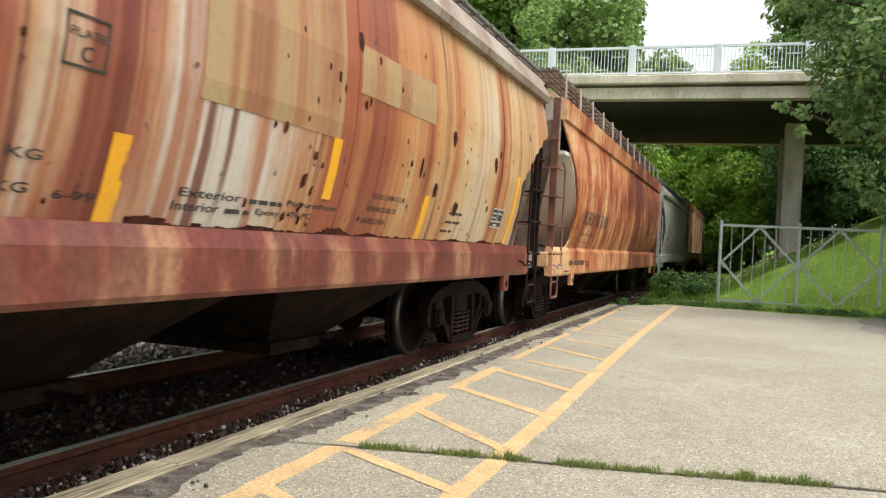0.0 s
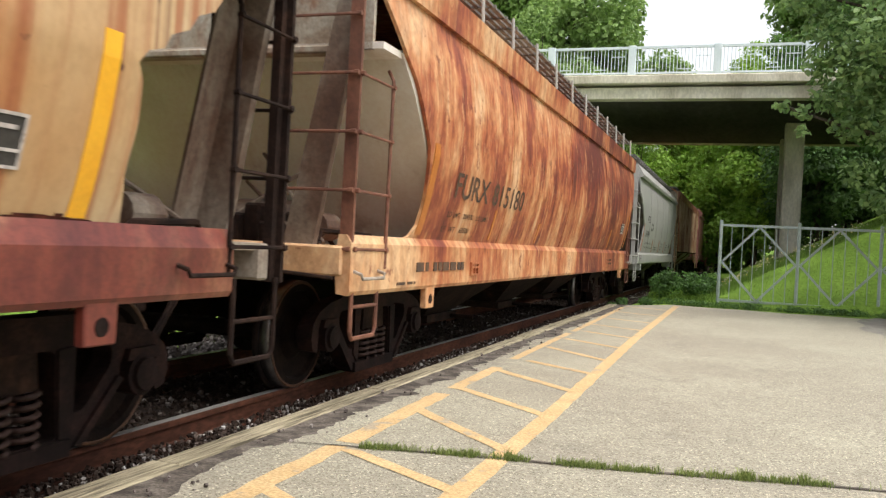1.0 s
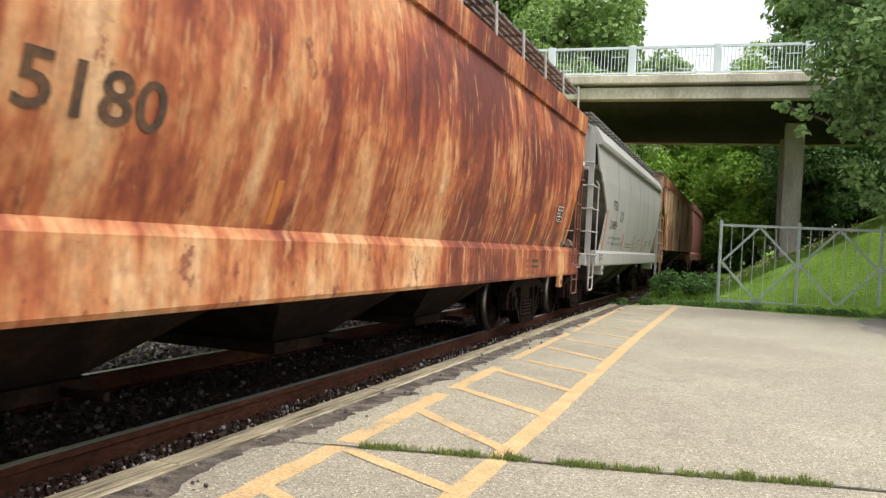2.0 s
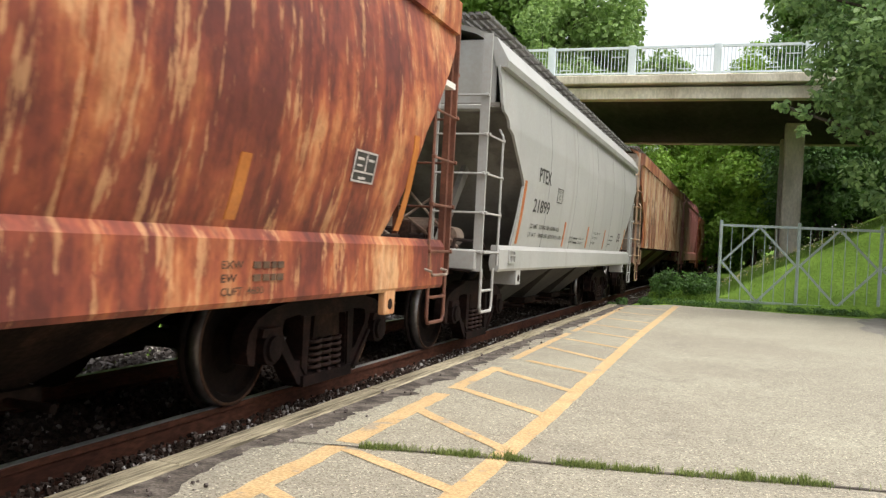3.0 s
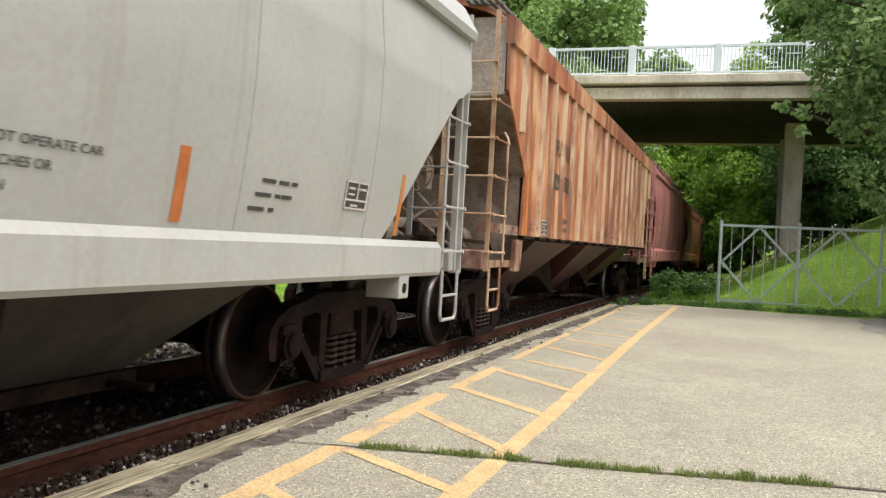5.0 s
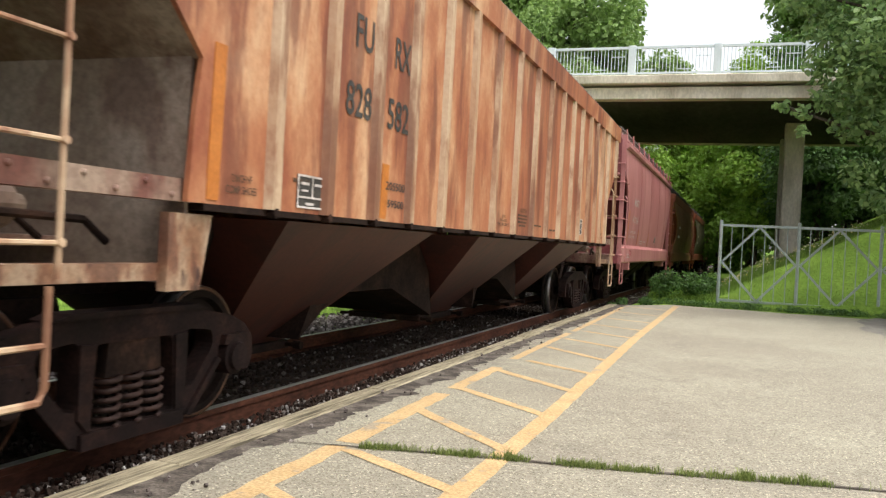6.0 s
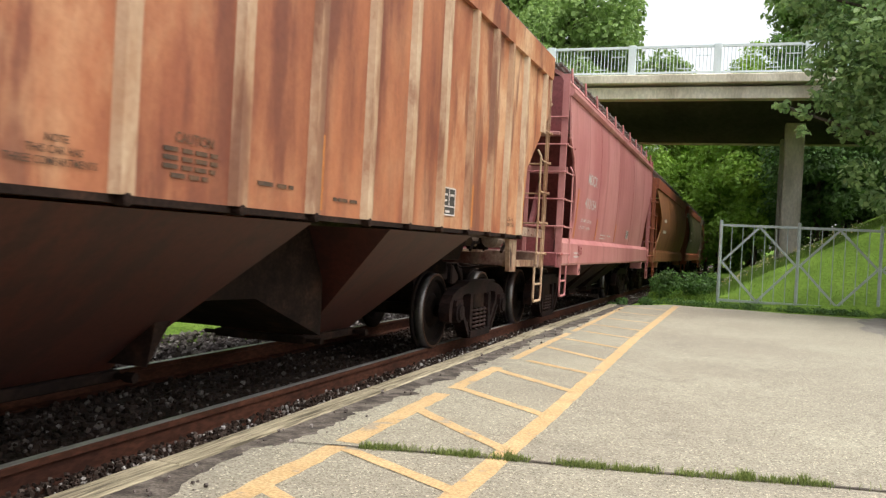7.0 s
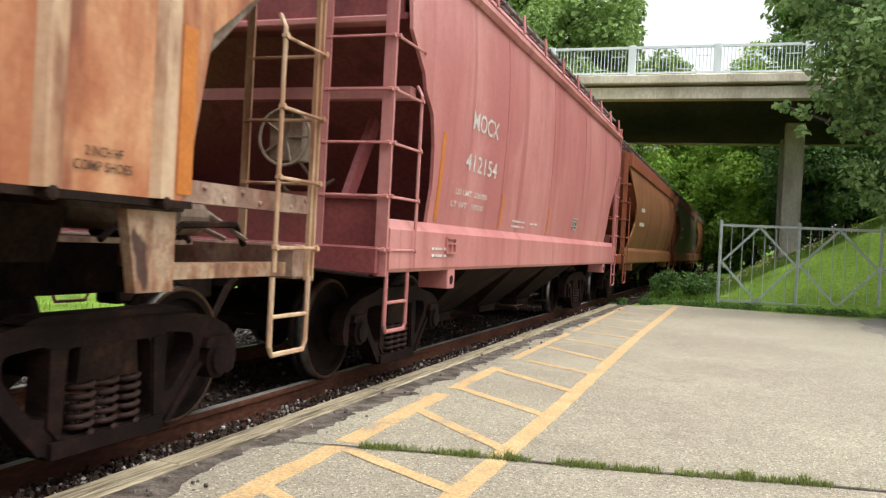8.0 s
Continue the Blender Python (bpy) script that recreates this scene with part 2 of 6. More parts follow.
# the wagons' paint
def beige_runs():
    """Cream paint under long red rust runs of two widths, with specks of bare rust."""
    m, n, l, b = shader("beige_paint_with_rust_runs", 0.5)
    ground = noise_tex(n, l, coords(n, l, (1, 0.35, 0.30)), 1.0, 4.0, 0.55)
    zone = along(n, l, [(0.0, 0.7), (0.20, 0.6), (0.24, 0.35), (0.42, 0.35), (0.47, 0.75), (0.70, 0.8), (0.78, 0.3), (1.0, 0.25)], -2.3, 6.6)
    ground = plus(n, l, ground, zone, -0.22, 0.11)
    col = ramp(n, l, ground, [(0.38, (0.44, 0.24, 0.10)), (0.48, (0.50, 0.345, 0.185)), (0.58, (0.50, 0.43, 0.32)), (0.66, (0.52, 0.48, 0.42))])
    wide = noise_tex(n, l, coords(n, l, (1, 1.55, 0.055)), 1.0, 4.0, 0.5)
    wide = plus(n, l, wide, zone, 0.17, -0.085)
    col = mix(n, l, ramp(n, l, wide, [(0.46, (0, 0, 0)), (0.53, (0.75, 0.75, 0.75))]), col, (0.40, 0.16, 0.055))
    thin = noise_tex(n, l, coords(n, l, (1, 8.0, 0.10)), 1.0, 5.0, 0.62)
    col = mix(n, l, ramp(n, l, thin, [(0.48, (0, 0, 0)), (0.60, (0.85, 0.85, 0.85))]), col, (0.31, 0.10, 0.036))
    lines = noise_tex(n, l, coords(n, l, (1, 5.0, 0.07)), 1.0, 3.0, 0.5)
    col = mix(n, l, ramp(n, l, plus(n, l, lines, zone, 0.10, -0.05), [(0.59, (0, 0, 0)), (0.64, (0.9, 0.9, 0.9))]), col, (0.13, 0.03, 0.018))
    red = ramp(n, l, wide, [(0.56, (0, 0, 0)), (0.61, (0.82, 0.82, 0.82))])
    col = mix(n, l, red, col, ramp(n, l, thin, [(0.4, (0.27, 0.055, 0.026)), (0.6, (0.15, 0.028, 0.018))]))
    speck = noise_tex(n, l, coords(n, l, (1, 1.0, 0.7)), 9.0, 3.0, 0.55)
    col = mix(n, l, ramp(n, l, speck, [(0.675, (0, 0, 0)), (0.71, (0.9, 0.9, 0.9))]), col, (0.075, 0.022, 0.014))
    pit = noise_tex(n, l, coords(n, l, (1, 1, 0.6)), 30.0, 4.0, 0.7)
    col = mix(n, l, 1.0, col, ramp(n, l, pit, [(0.38, (0.90, 0.88, 0.86)), (0.6, (1, 1, 1))]), "MULTIPLY")
    l.new(col, b.inputs["Base Color"])
    relief(n, l, b, pit, 0.06, 0.003)
    return m


def blotched(name, lift=0.0):
    """Paint gone to rust in feathered upright blotches, pale low down and redder towards the eave."""
    m, n, l, b = shader(name, 0.62)
    big = noise_tex(n, l, coords(n, l, (1, 0.62, 0.50)), 1.25, 5.0, 0.58)
    rain = noise_tex(n, l, coords(n, l, (1, 3.6, 0.75)), 1.6, 6.0, 0.66)
    both = plus(n, l, big, rain, 0.50, -0.235 + lift)
    zone = along(n, l, [(0.0, 0.62), (0.35, 0.55), (0.5, 0.42), (0.60, 0.1), (0.80, 0.08), (0.90, 0.30), (1.0, 0.22)], -7.4, 7.4)
    both = plus(n, l, both, zone, 0.30, -0.15)
    col = ramp(n, l, both, [(0.34, (0.115, 0.02, 0.012)), (0.43, (0.23, 0.048, 0.021)), (0.50, (0.36, 0.105, 0.037)), (0.57, (0.49, 0.22, 0.092)), (0.66, (0.60, 0.38, 0.21))])
    # drips that run down and flakes that have lifted
    drip = noise_tex(n, l, coords(n, l, (1, 7.5, 1.3)), 1.5, 7.0, 0.7)
    col = mix(n, l, ramp(n, l, plus(n, l, drip, big, 0.35, -0.175), [(0.555, (0, 0, 0)), (0.60, (0.7, 0.7, 0.7))]), col, (0.52, 0.28, 0.13))
    flake = noise_tex(n, l, coords(n, l, (1, 2.6, 1.8)), 2.2, 8.0, 0.72)
    col = mix(n, l, ramp(n, l, flake, [(0.60, (0, 0, 0)), (0.635, (0.75, 0.75, 0.75))]), col, (0.17, 0.035, 0.018))
    fine = noise_tex(n, l, coords(n, l, (1, 1, 0.7)), 11.0, 6.0, 0.7)
    col = mix(n, l, 1.0, col, ramp(n, l, fine, [(0.36, (0.68, 0.62, 0.58)), (0.58, (1.05, 1.05, 1.05))]), "MULTIPLY")
    l.new(col, b.inputs["Base Color"])
    relief(n, l, b, fine, 0.12, 0.003)
    return m


beige_paint = beige_runs()
beige_sill = rusted("rusty_beige_sill", [(0.28, (0.13, 0.02, 0.018)), (0.5, (0.25, 0.055, 0.034)), (0.76, (0.52, 0.27, 0.15))],
                    [(0.45, (0.27, 0.06, 0.035)), (0.6, (0.15, 0.028, 0.022)), (0.8, (0.11, 0.022, 0.02))], (0.13, 0.026, 0.02), (1, 2.0, 0.15), (1, 1, 0.6), 0.5, 0.5)
patch_paint = rusted("olive_beige_repaint", [(0.3, (0.37, 0.235, 0.105)), (0.7, (0.42, 0.30, 0.155))], [(0.45, (0.44, 0.21, 0.085)), (0.7, (0.26, 0.085, 0.042))], (0.40, 0.26, 0.13), (1, 2.2, 0.05), (1, 0.6, 0.4), 0.50, 0.6, 1.0, 0.8, 0.0, 1.0, 0.0, 0.93)
blotch_paint = blotched("blotched_orange_rust")
blotch_sill = blotched("blotched_rusty_sill", 0.015)
grey_paint = rusted("clean_light_grey_paint", [(0.3, (0.42, 0.42, 0.40)), (0.7, (0.47, 0.465, 0.445))], [(0.5, (0.40, 0.39, 0.36)), (0.8, (0.33, 0.31, 0.28))],
                    (0.42, 0.41, 0.39), (1, 1.8, 0.05), (1, 1, 1), 0.6, 0.45, 1.0, 0.5, 0.0, 0.90, 0.0, 0.95)
plank_paint = rusted("streaked_tan_rust", [(0.26, (0.30, 0.085, 0.038)), (0.45, (0.43, 0.165, 0.075)), (0.60, (0.56, 0.29, 0.15)), (0.78, (0.68, 0.44, 0.26))],
                     [(0.44, (0.42, 0.17, 0.075)), (0.56, (0.24, 0.065, 0.03)), (0.75, (0.13, 0.035, 0.022))], (0.34, 0.12, 0.052), (1, 1.5, 0.28), (1, 1.0, 0.5), 0.54, 0.6, 1.6, 0.75, 0.0, 1.0, 0.0, 0.88, 0.0, [(0.0, 0.0), (0.3, 0.1), (0.45, 0.35), (0.58, 0.75), (0.72, 0.78), (0.80, 0.25), (1.0, 0.0)])
rib_paint = rusted("pale_rib_rust", [(0.3, (0.56, 0.33, 0.19)), (0.6, (0.74, 0.54, 0.36))], [(0.45, (0.46, 0.21, 0.10)), (0.7, (0.22, 0.07, 0.035))],
                   (0.34, 0.13, 0.065), (1, 1.5, 0.35), (1, 2, 0.6), 0.54, 0.6, 1.4, 0.8, 0.0, 0.76, 0.0, 0.9)
red_under = rusted("dark_red_hopper_paint", [(0.3, (0.12, 0.026, 0.015)), (0.7, (0.17, 0.04, 0.022))], [(0.45, (0.09, 0.028, 0.02)), (0.7, (0.05, 0.018, 0.014))],
                   (0.12, 0.04, 0.026), (1, 2, 0.3), (1, 1, 1), 0.55, 0.6, 1.3, 0.6, 0.0, 0.46)
pink_paint = rusted("faded_pink_red_paint", [(0.3, (0.38, 0.13, 0.13)), (0.55, (0.44, 0.175, 0.17)), (0.75, (0.49, 0.22, 0.21))], [(0.45, (0.40, 0.16, 0.155)), (0.75, (0.26, 0.07, 0.07))],
                    (0.36, 0.13, 0.125), (1, 1.6, 0.06), (1, 1, 0.5), 0.58, 0.5, 1.0, 0.5, 0.0, 1.08, 0.0, 0.92)
maroon_paint = rusted("maroon_end_paint", [(0.3, (0.26, 0.06, 0.066)), (0.7, (0.34, 0.092, 0.095))], [(0.45, (0.25, 0.065, 0.068)), (0.7, (0.15, 0.036, 0.04))],
                      (0.27, 0.085, 0.085), (1, 2, 0.2), (1, 1, 1), 0.58, 0.5)
brown_paint = rusted("mustard_brown_paint", [(0.3, (0.21, 0.075, 0.022)), (0.7, (0.29, 0.115, 0.034))], [(0.45, (0.28, 0.085, 0.03)), (0.7, (0.14, 0.04, 0.02))],
                     (0.22, 0.07, 0.025), (1, 1.5, 0.1), (1, 1, 0.6), 0.56, 0.6, 1.3, 0.6, 0.0, 1.0)
orange_trim = rusted("rusty_orange_paint", [(0.3, (0.32, 0.07, 0.024)), (0.7, (0.42, 0.11, 0.036))], [(0.45, (0.34, 0.09, 0.04)), (0.7, (0.2, 0.05, 0.03))], (0.3, 0.09, 0.04))
green_paint = rusted("dull_olive_paint", [(0.3, (0.10, 0.09, 0.035)), (0.7, (0.15, 0.13, 0.05))], [(0.45, (0.12, 0.08, 0.035)), (0.7, (0.08, 0.04, 0.02))], (0.12, 0.06, 0.03))
end_grime = rusted("grimy_rust_grey_end", [(0.3, (0.16, 0.09, 0.06)), (0.5, (0.27, 0.20, 0.15)), (0.7, (0.36, 0.30, 0.24))], [(0.45, (0.24, 0.11, 0.06)), (0.7, (0.10, 0.04, 0.025))], (0.16, 0.07, 0.04), (1, 2, 0.4), (1, 1, 0.8), 0.54, 0.65)
stained_sheet = rusted("stained_grey_end_sheet", [(0.3, (0.24, 0.17, 0.125)), (0.7, (0.40, 0.33, 0.27))], [(0.45, (0.26, 0.13, 0.075)), (0.7, (0.11, 0.04, 0.026))], (0.16, 0.07, 0.045), (1, 1, 0.5), (1, 1, 0.8), 0.56, 0.65)
# dirt and rust stains, with the ends' shade also darkened into the white
shaded_dirty_white = rusted("shaded_dirty_white_end_paint", [(0.3, (0.30, 0.22, 0.16)), (0.7, (0.48, 0.42, 0.35))], [(0.45, (0.34, 0.22, 0.14)), (0.7, (0.18, 0.08, 0.045))],
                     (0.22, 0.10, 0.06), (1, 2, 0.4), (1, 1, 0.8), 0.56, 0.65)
pale_end = rusted("pale_stained_end_paint", [(0.3, (0.30, 0.20, 0.13)), (0.45, (0.46, 0.40, 0.32)), (0.7, (0.56, 0.52, 0.45))], [(0.45, (0.38, 0.17, 0.07)), (0.7, (0.20, 0.06, 0.03))], (0.30, 0.11, 0.045), (1, 1.2, 0.4), (1, 1, 0.8), 0.55, 0.6, 1.3, 0.8, 0.0, 1.0)
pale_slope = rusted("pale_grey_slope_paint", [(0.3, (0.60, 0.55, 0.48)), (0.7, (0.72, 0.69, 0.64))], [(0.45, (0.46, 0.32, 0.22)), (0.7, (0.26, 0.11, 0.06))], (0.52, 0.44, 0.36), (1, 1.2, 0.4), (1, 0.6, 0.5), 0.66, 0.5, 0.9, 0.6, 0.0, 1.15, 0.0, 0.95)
plate_paint = rusted("rust_stained_plate", [(0.3, (0.34, 0.17, 0.09)), (0.6, (0.52, 0.37, 0.25))], [(0.45, (0.36, 0.15, 0.07)), (0.7, (0.14, 0.045, 0.025))], (0.20, 0.07, 0.04), (1, 3, 1.2), (2, 3, 2), 0.52, 0.65, 1.4, 0.8, 0.05)
strap_paint = rusted("maroon_stained_strap_paint", [(0.3, (0.22, 0.08, 0.06)), (0.6, (0.46, 0.33, 0.25))], [(0.45, (0.26, 0.09, 0.06)), (0.7, (0.13, 0.04, 0.03))], (0.18, 0.06, 0.04), (1, 2, 0.6), (2, 2, 1), 0.52, 0.6)
rust_steel = rusted("rust_brown_ladder_steel", [(0.3, (0.17, 0.06, 0.035)), (0.7, (0.30, 0.12, 0.07))], [(0.45, (0.24, 0.09, 0.05)), (0.7, (0.10, 0.035, 0.022))], (0.14, 0.05, 0.03), (1, 3, 1.5), (3, 3, 1.5))
# grimy grey, darkened further to hold the shade of the end cavity
shaded_grey = rusted("shaded_grimy_grey_slope_paint", [(0.3, (0.14, 0.125, 0.11)), (0.7, (0.23, 0.21, 0.185))], [(0.45, (0.18, 0.155, 0.13)), (0.7, (0.06, 0.05, 0.043))], (0.10, 0.09, 0.08), (1, 1.5, 0.5), (1, 1, 0.8), 0.56, 0.7, 1.2, 0.5, 0.0, 0.9, 0.0, 0.9)
# bay colour lowered to carry the shade under the grey wagon's sill
shaded_bay_grey = rusted("shaded_grey_bay_paint", [(0.3, (0.045, 0.038, 0.033)), (0.7, (0.085, 0.073, 0.062))], [(0.45, (0.07, 0.055, 0.045)), (0.7, (0.035, 0.026, 0.022))], (0.06, 0.05, 0.04), (1, 1.5, 0.5), (1, 1, 0.8), 0.56, 0.8)
blister_rust = worn("dark_blistered_rust", [(0.35, (0.035, 0.011, 0.008)), (0.65, (0.11, 0.032, 0.02))], (1, 1, 1), 14.0, 0.9, 0, 60.0, 0.6, 0.004, 0.4, 0.15)
brick_red = worn("far_red_brick", [(0.3, (0.30, 0.10, 0.075)), (0.7, (0.40, 0.15, 0.11))], (1, 1, 1), 2.0, 0.9)
bare_galv = worn("grey_galvanised_grating", [(0.3, (0.16, 0.15, 0.14)), (0.7, (0.28, 0.27, 0.25))], (1, 1, 1), 4.0, 0.6, 0.4)


# ---- mesh helpers ----
def box(bm, x0, x1, y0, y1, z0, z1):
    v = [bm.verts.new((x, y, z)) for x in (x0, x1) for y in (y0, y1) for z in (z0, z1)]
    for f in ((0, 1, 3, 2), (4, 6, 7, 5), (0, 4, 5, 1), (2, 3, 7, 6), (0, 2, 6, 4), (1, 5, 7, 3)):
        bm.faces.new([v[i] for i in f])


def prism(bm, poly, a0, a1, axis):
    """A flat outline pushed from a0 to a1 along an axis: x takes (y, z), y takes (x, z), z takes (x, y)."""
    def at(p, a):
        return {"x": (a, p[0], p[1]), "y": (p[0], a, p[1]), "z": (p[0], p[1], a)}[axis]
    lo, hi = [bm.verts.new(at(p, a0)) for p in poly], [bm.verts.new(at(p, a1)) for p in poly]
    bm.faces.new(lo), bm.faces.new(hi)
    for i in range(len(poly)):
        j = (i + 1) % len(poly)
        bm.faces.new((lo[i], lo[j], hi[j], hi[i]))


def tube(bm, points, r, n=8):
    """A round bar through the points."""
    pts = [Vector(p) for p in points]
    rings = []
    for i, p in enumerate(pts):
        d = (pts[min(i + 1, len(pts) - 1)] - pts[max(i - 1, 0)]).normalized()
        a = d.cross(Vector((0.31, 0.57, 0.76))).normalized()
        b = d.cross(a)
        rings.append([bm.verts.new(p + (a * math.cos(k * math.tau / n) + b * math.sin(k * math.tau / n)) * r) for k in range(n)])
    for r0, r1 in zip(rings, rings[1:]):
        for k in range(n):
            bm.faces.new((r0[k], r0[(k + 1) % n], r1[(k + 1) % n], r1[k]))
    bm.faces.new(rings[0]), bm.faces.new(rings[-1])


def lathe(bm, prof, n=32, axis="x"):
    """A ring-shaped body: prof holds (along the axis, radius)."""
    rings = []
    for a, r in prof:
        ring = []
        for k in range(n):
            c, s = math.cos(k * math.tau / n) * r, math.sin(k * math.tau / n) * r
            ring.append(bm.verts.new({"x": (a, c, s), "y": (c, a, s), "z": (c, s, a)}[axis]))
        rings.append(ring)
    for r0, r1 in zip(rings, rings[1:]):
        for k in range(n):
            bm.faces.new((r0[k], r0[(k + 1) % n], r1[(k + 1) % n], r1[k]))
    bm.faces.new(rings[0]), bm.faces.new(rings[-1])


def soften(bm, width, segments=1):
    bmesh.ops.bevel(bm, geom=list(bm.edges), offset=width, segments=segments, affect="EDGES", profile=0.5)


def link_mesh(name, bm, material, smooth=False):
    bmesh.ops.recalc_face_normals(bm, faces=bm.faces)
    me = bpy.data.meshes.new(name)
    bm.to_mesh(me)
    bm.free()
    if smooth:
        for p in me.polygons:
            p.use_smooth = True
    me.materials.append(material)
    return new(name, me)


def part(name, bm, material, parent, label="", smooth=False):
    ob = link_mesh(name, bm, material, smooth)
    ob.parent = parent
    return tagged(ob, label)


def thing(name, bm, material, label="", category="", group="", kind="", smooth=False):
    return tagged(link_mesh(name, bm, material, smooth), label, category, group, kind)


def raw(name, verts, faces, material, smooth=False):
    me = bpy.data.meshes.new(name)
    me.from_pydata(verts, [], faces)
    me.materials.append(material)
    if smooth:
        me.polygons.foreach_set("use_smooth", [True] * len(me.polygons))
    return new(name, me)


def base(name, m, label, category, group=""):
    ob = new(name)
    ob.matrix_basis = m
    return tagged(ob, label, category, group)


def B():
    return bmesh.new()


# ---- the setting ----
RAIL_NEAR, RAIL_FAR, TRACK = -3.33, -4.87, -4.10
V_TRAIN = 6.43


def hill(x, y):
    """Height of the ground: track bed and lawns, with the bridge's bank rising behind the fence."""
    z = -0.22
    if x > -2.3:
        near = min(1.0, max(0.0, (y - 21.6) / 3.2))
        z += min(1.0, max(0.0, (y - 19.4) / 1.0)) * 0.22 + near * (0.15 + 0.5 * min(max(0.0, x + 0.7), 9.0))
    if x < -6.2:
        z += min(1.0, (-6.2 - x) / 1.2) * 0.10 + min(4.0, max(0.0, (-11 - x)) * 0.12)
        if y > 26:
            z += min(5.0, max(0.0, (-7.5 - x)) * 0.5) * min(1.0, (y - 26) / 4)
    z += 0.04 * noise.noise(Vector((x * 0.7, y * 0.7, 0)))
    return z


def make_ground():
    xs = sorted(set([-2500, -900, -300, -120, -60, -40, -30, -24, -20] + [-18 + 0.6 * i for i in range(50)] + [13, 15, 18, 24, 34, 60, 120, 300, 900, 2500]))
    ys = sorted(set([-2500, -900, -300, -100, -40, -20, -10, -4] + [0.8 * i for i in range(70)] + [60, 66, 74, 90, 120, 200, 400, 900, 2500]))
    verts = [(x, y, hill(x, y)) for y in ys for x in xs]
    n = len(xs)
    faces = [(j * n + i, j * n + i + 1, (j + 1) * n + i + 1, (j + 1) * n + i) for j in range(len(ys) - 1) for i in range(n - 1)]
    tagged(raw("ground", verts, faces, ground_mat, True), "grassy ground rising to a bank", "ground", "", "structure")
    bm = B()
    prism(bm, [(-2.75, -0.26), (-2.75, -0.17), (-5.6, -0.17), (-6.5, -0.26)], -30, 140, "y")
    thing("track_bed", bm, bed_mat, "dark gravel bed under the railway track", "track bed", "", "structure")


def make_platform():
    far = 20.15
    bm = B()
    prism(bm, [(-2.60, -12), (9, -12), (9, far + 1.9), (6, far + 1.8), (3.5, far + 1.3), (2.1, far + 0.8), (1.1, far + 0.45), (0.0, far + 0.62), (-0.7, far + 0.55), (-1.5, far + 0.7), (-2.2, far - 0.45), (-2.60, far - 1.1)], -0.3, 0.0, "z")
    thing("platform", bm, asphalt, "worn pale asphalt station platform", "platform", "", "structure")
    kerb = base("platform_edge", pose(0, 0, 0), "weathered timber platform edging beside the track", "kerb")
    tagged(kerb, kind="structure")
    y = -6.0
    rnd = random.Random(4)
    while y < 19.2:
        ln = rnd.uniform(2.2, 2.7)
        bm = B()
        box(bm, -2.785, -2.605, y, min(y + ln, 19.3) - 0.012, -0.3, 0.012 + rnd.uniform(-0.006, 0.006))
        soften(bm, 0.012)
        part("edging_block", bm, kerb_mat, kerb)
        y += ln
    # broken ground at the far corner
    bm = B()
    ring = []
    for i in range(40):
        a = i * math.tau / 40
        r = 1 + 0.3 * noise.noise(Vector((math.cos(a) * 2, math.sin(a) * 2, 5)))
        ring.append(bm.verts.new((4.3 + 2.2 * r * math.cos(a), 17.6 + 4.2 * r * math.sin(a), 0.005)))
    bm.faces.new(ring)
    thing("broken_asphalt", bm, worn("gritty_grey_earth", [(0.3, (0.13, 0.12, 0.10)), (0.7, (0.24, 0.22, 0.19))], (1, 1, 1), 2.0, 0.95, 0, 30.0, 0.8, 0.02, 0.4), "broken grey asphalt and grit at the platform corner", "pavement", "", "structure")
    # dark worn strip of dirt along the edging, with a ragged outline
    bm = B()
    left = [(-2.603, 1.0 + 0.05 * i) for i in range(370)]
    right = [(-2.603 + max(0.03, 0.19 + 0.16 * noise.noise(Vector((0, 0.9 * p[1], 3))) + 0.10 * noise.noise(Vector((0, 3.3 * p[1], 3))) + 0.07 * noise.noise(Vector((0, 11 * p[1], 3))) + 0.04 * noise.noise(Vector((0, 29 * p[1], 3)))), p[1]) for p in left]
    a, b = [bm.verts.new((*p, 0.0012)) for p in left], [bm.verts.new((*p, 0.0012)) for p in right]
    for i in range(len(a) - 1):
        bm.faces.new((a[i], b[i], b[i + 1], a[i + 1]))
    thing("dirt_strip", bm, edge_dirt, "dark dirt along the platform edging", "dirt", "", "stuff")


def make_shade_wall():
    """Unseen wall, added beside the eye to cut skylight and bounce red light."""
    bm = B()
    box(bm, 4.6, 4.9, -18, 1.0, -0.1, 5.0)
    box(bm, -2.2, 4.6, -14.3, -14, -0.1, 5.0)
    thing("unseen_shade_wall", bm, brick_red, "unseen red brick wall added to dim the near platform", "wall", "", "structure")


def slab_line(bm, p, q, width, z0=0.0, z1=0.005, wobble=0.008):
    p, q = Vector((*p, 0)), Vector((*q, 0))
    d = (q - p).normalized()
    s = Vector((-d.y, d.x, 0)) * width / 2
    n = max(2, int((q - p).length / 0.12))
    rows = []
    for i in range(n + 1):
        c = p + (q - p) * i / n
        e0, e1 = wobble * noise.noise(c * 5), wobble * noise.noise(c * 5 + Vector((9, 3, 0)))
        rows.append([bm.verts.new(c - s * (1 + e0 * 20) + Vector((0, 0, z1))), bm.verts.new(c + s * (1 + e1 * 20) + Vector((0, 0, z1)))])
    for r0, r1 in zip(rows, rows[1:]):
        bm.faces.new((r0[0], r0[1], r1[1], r1[0]))


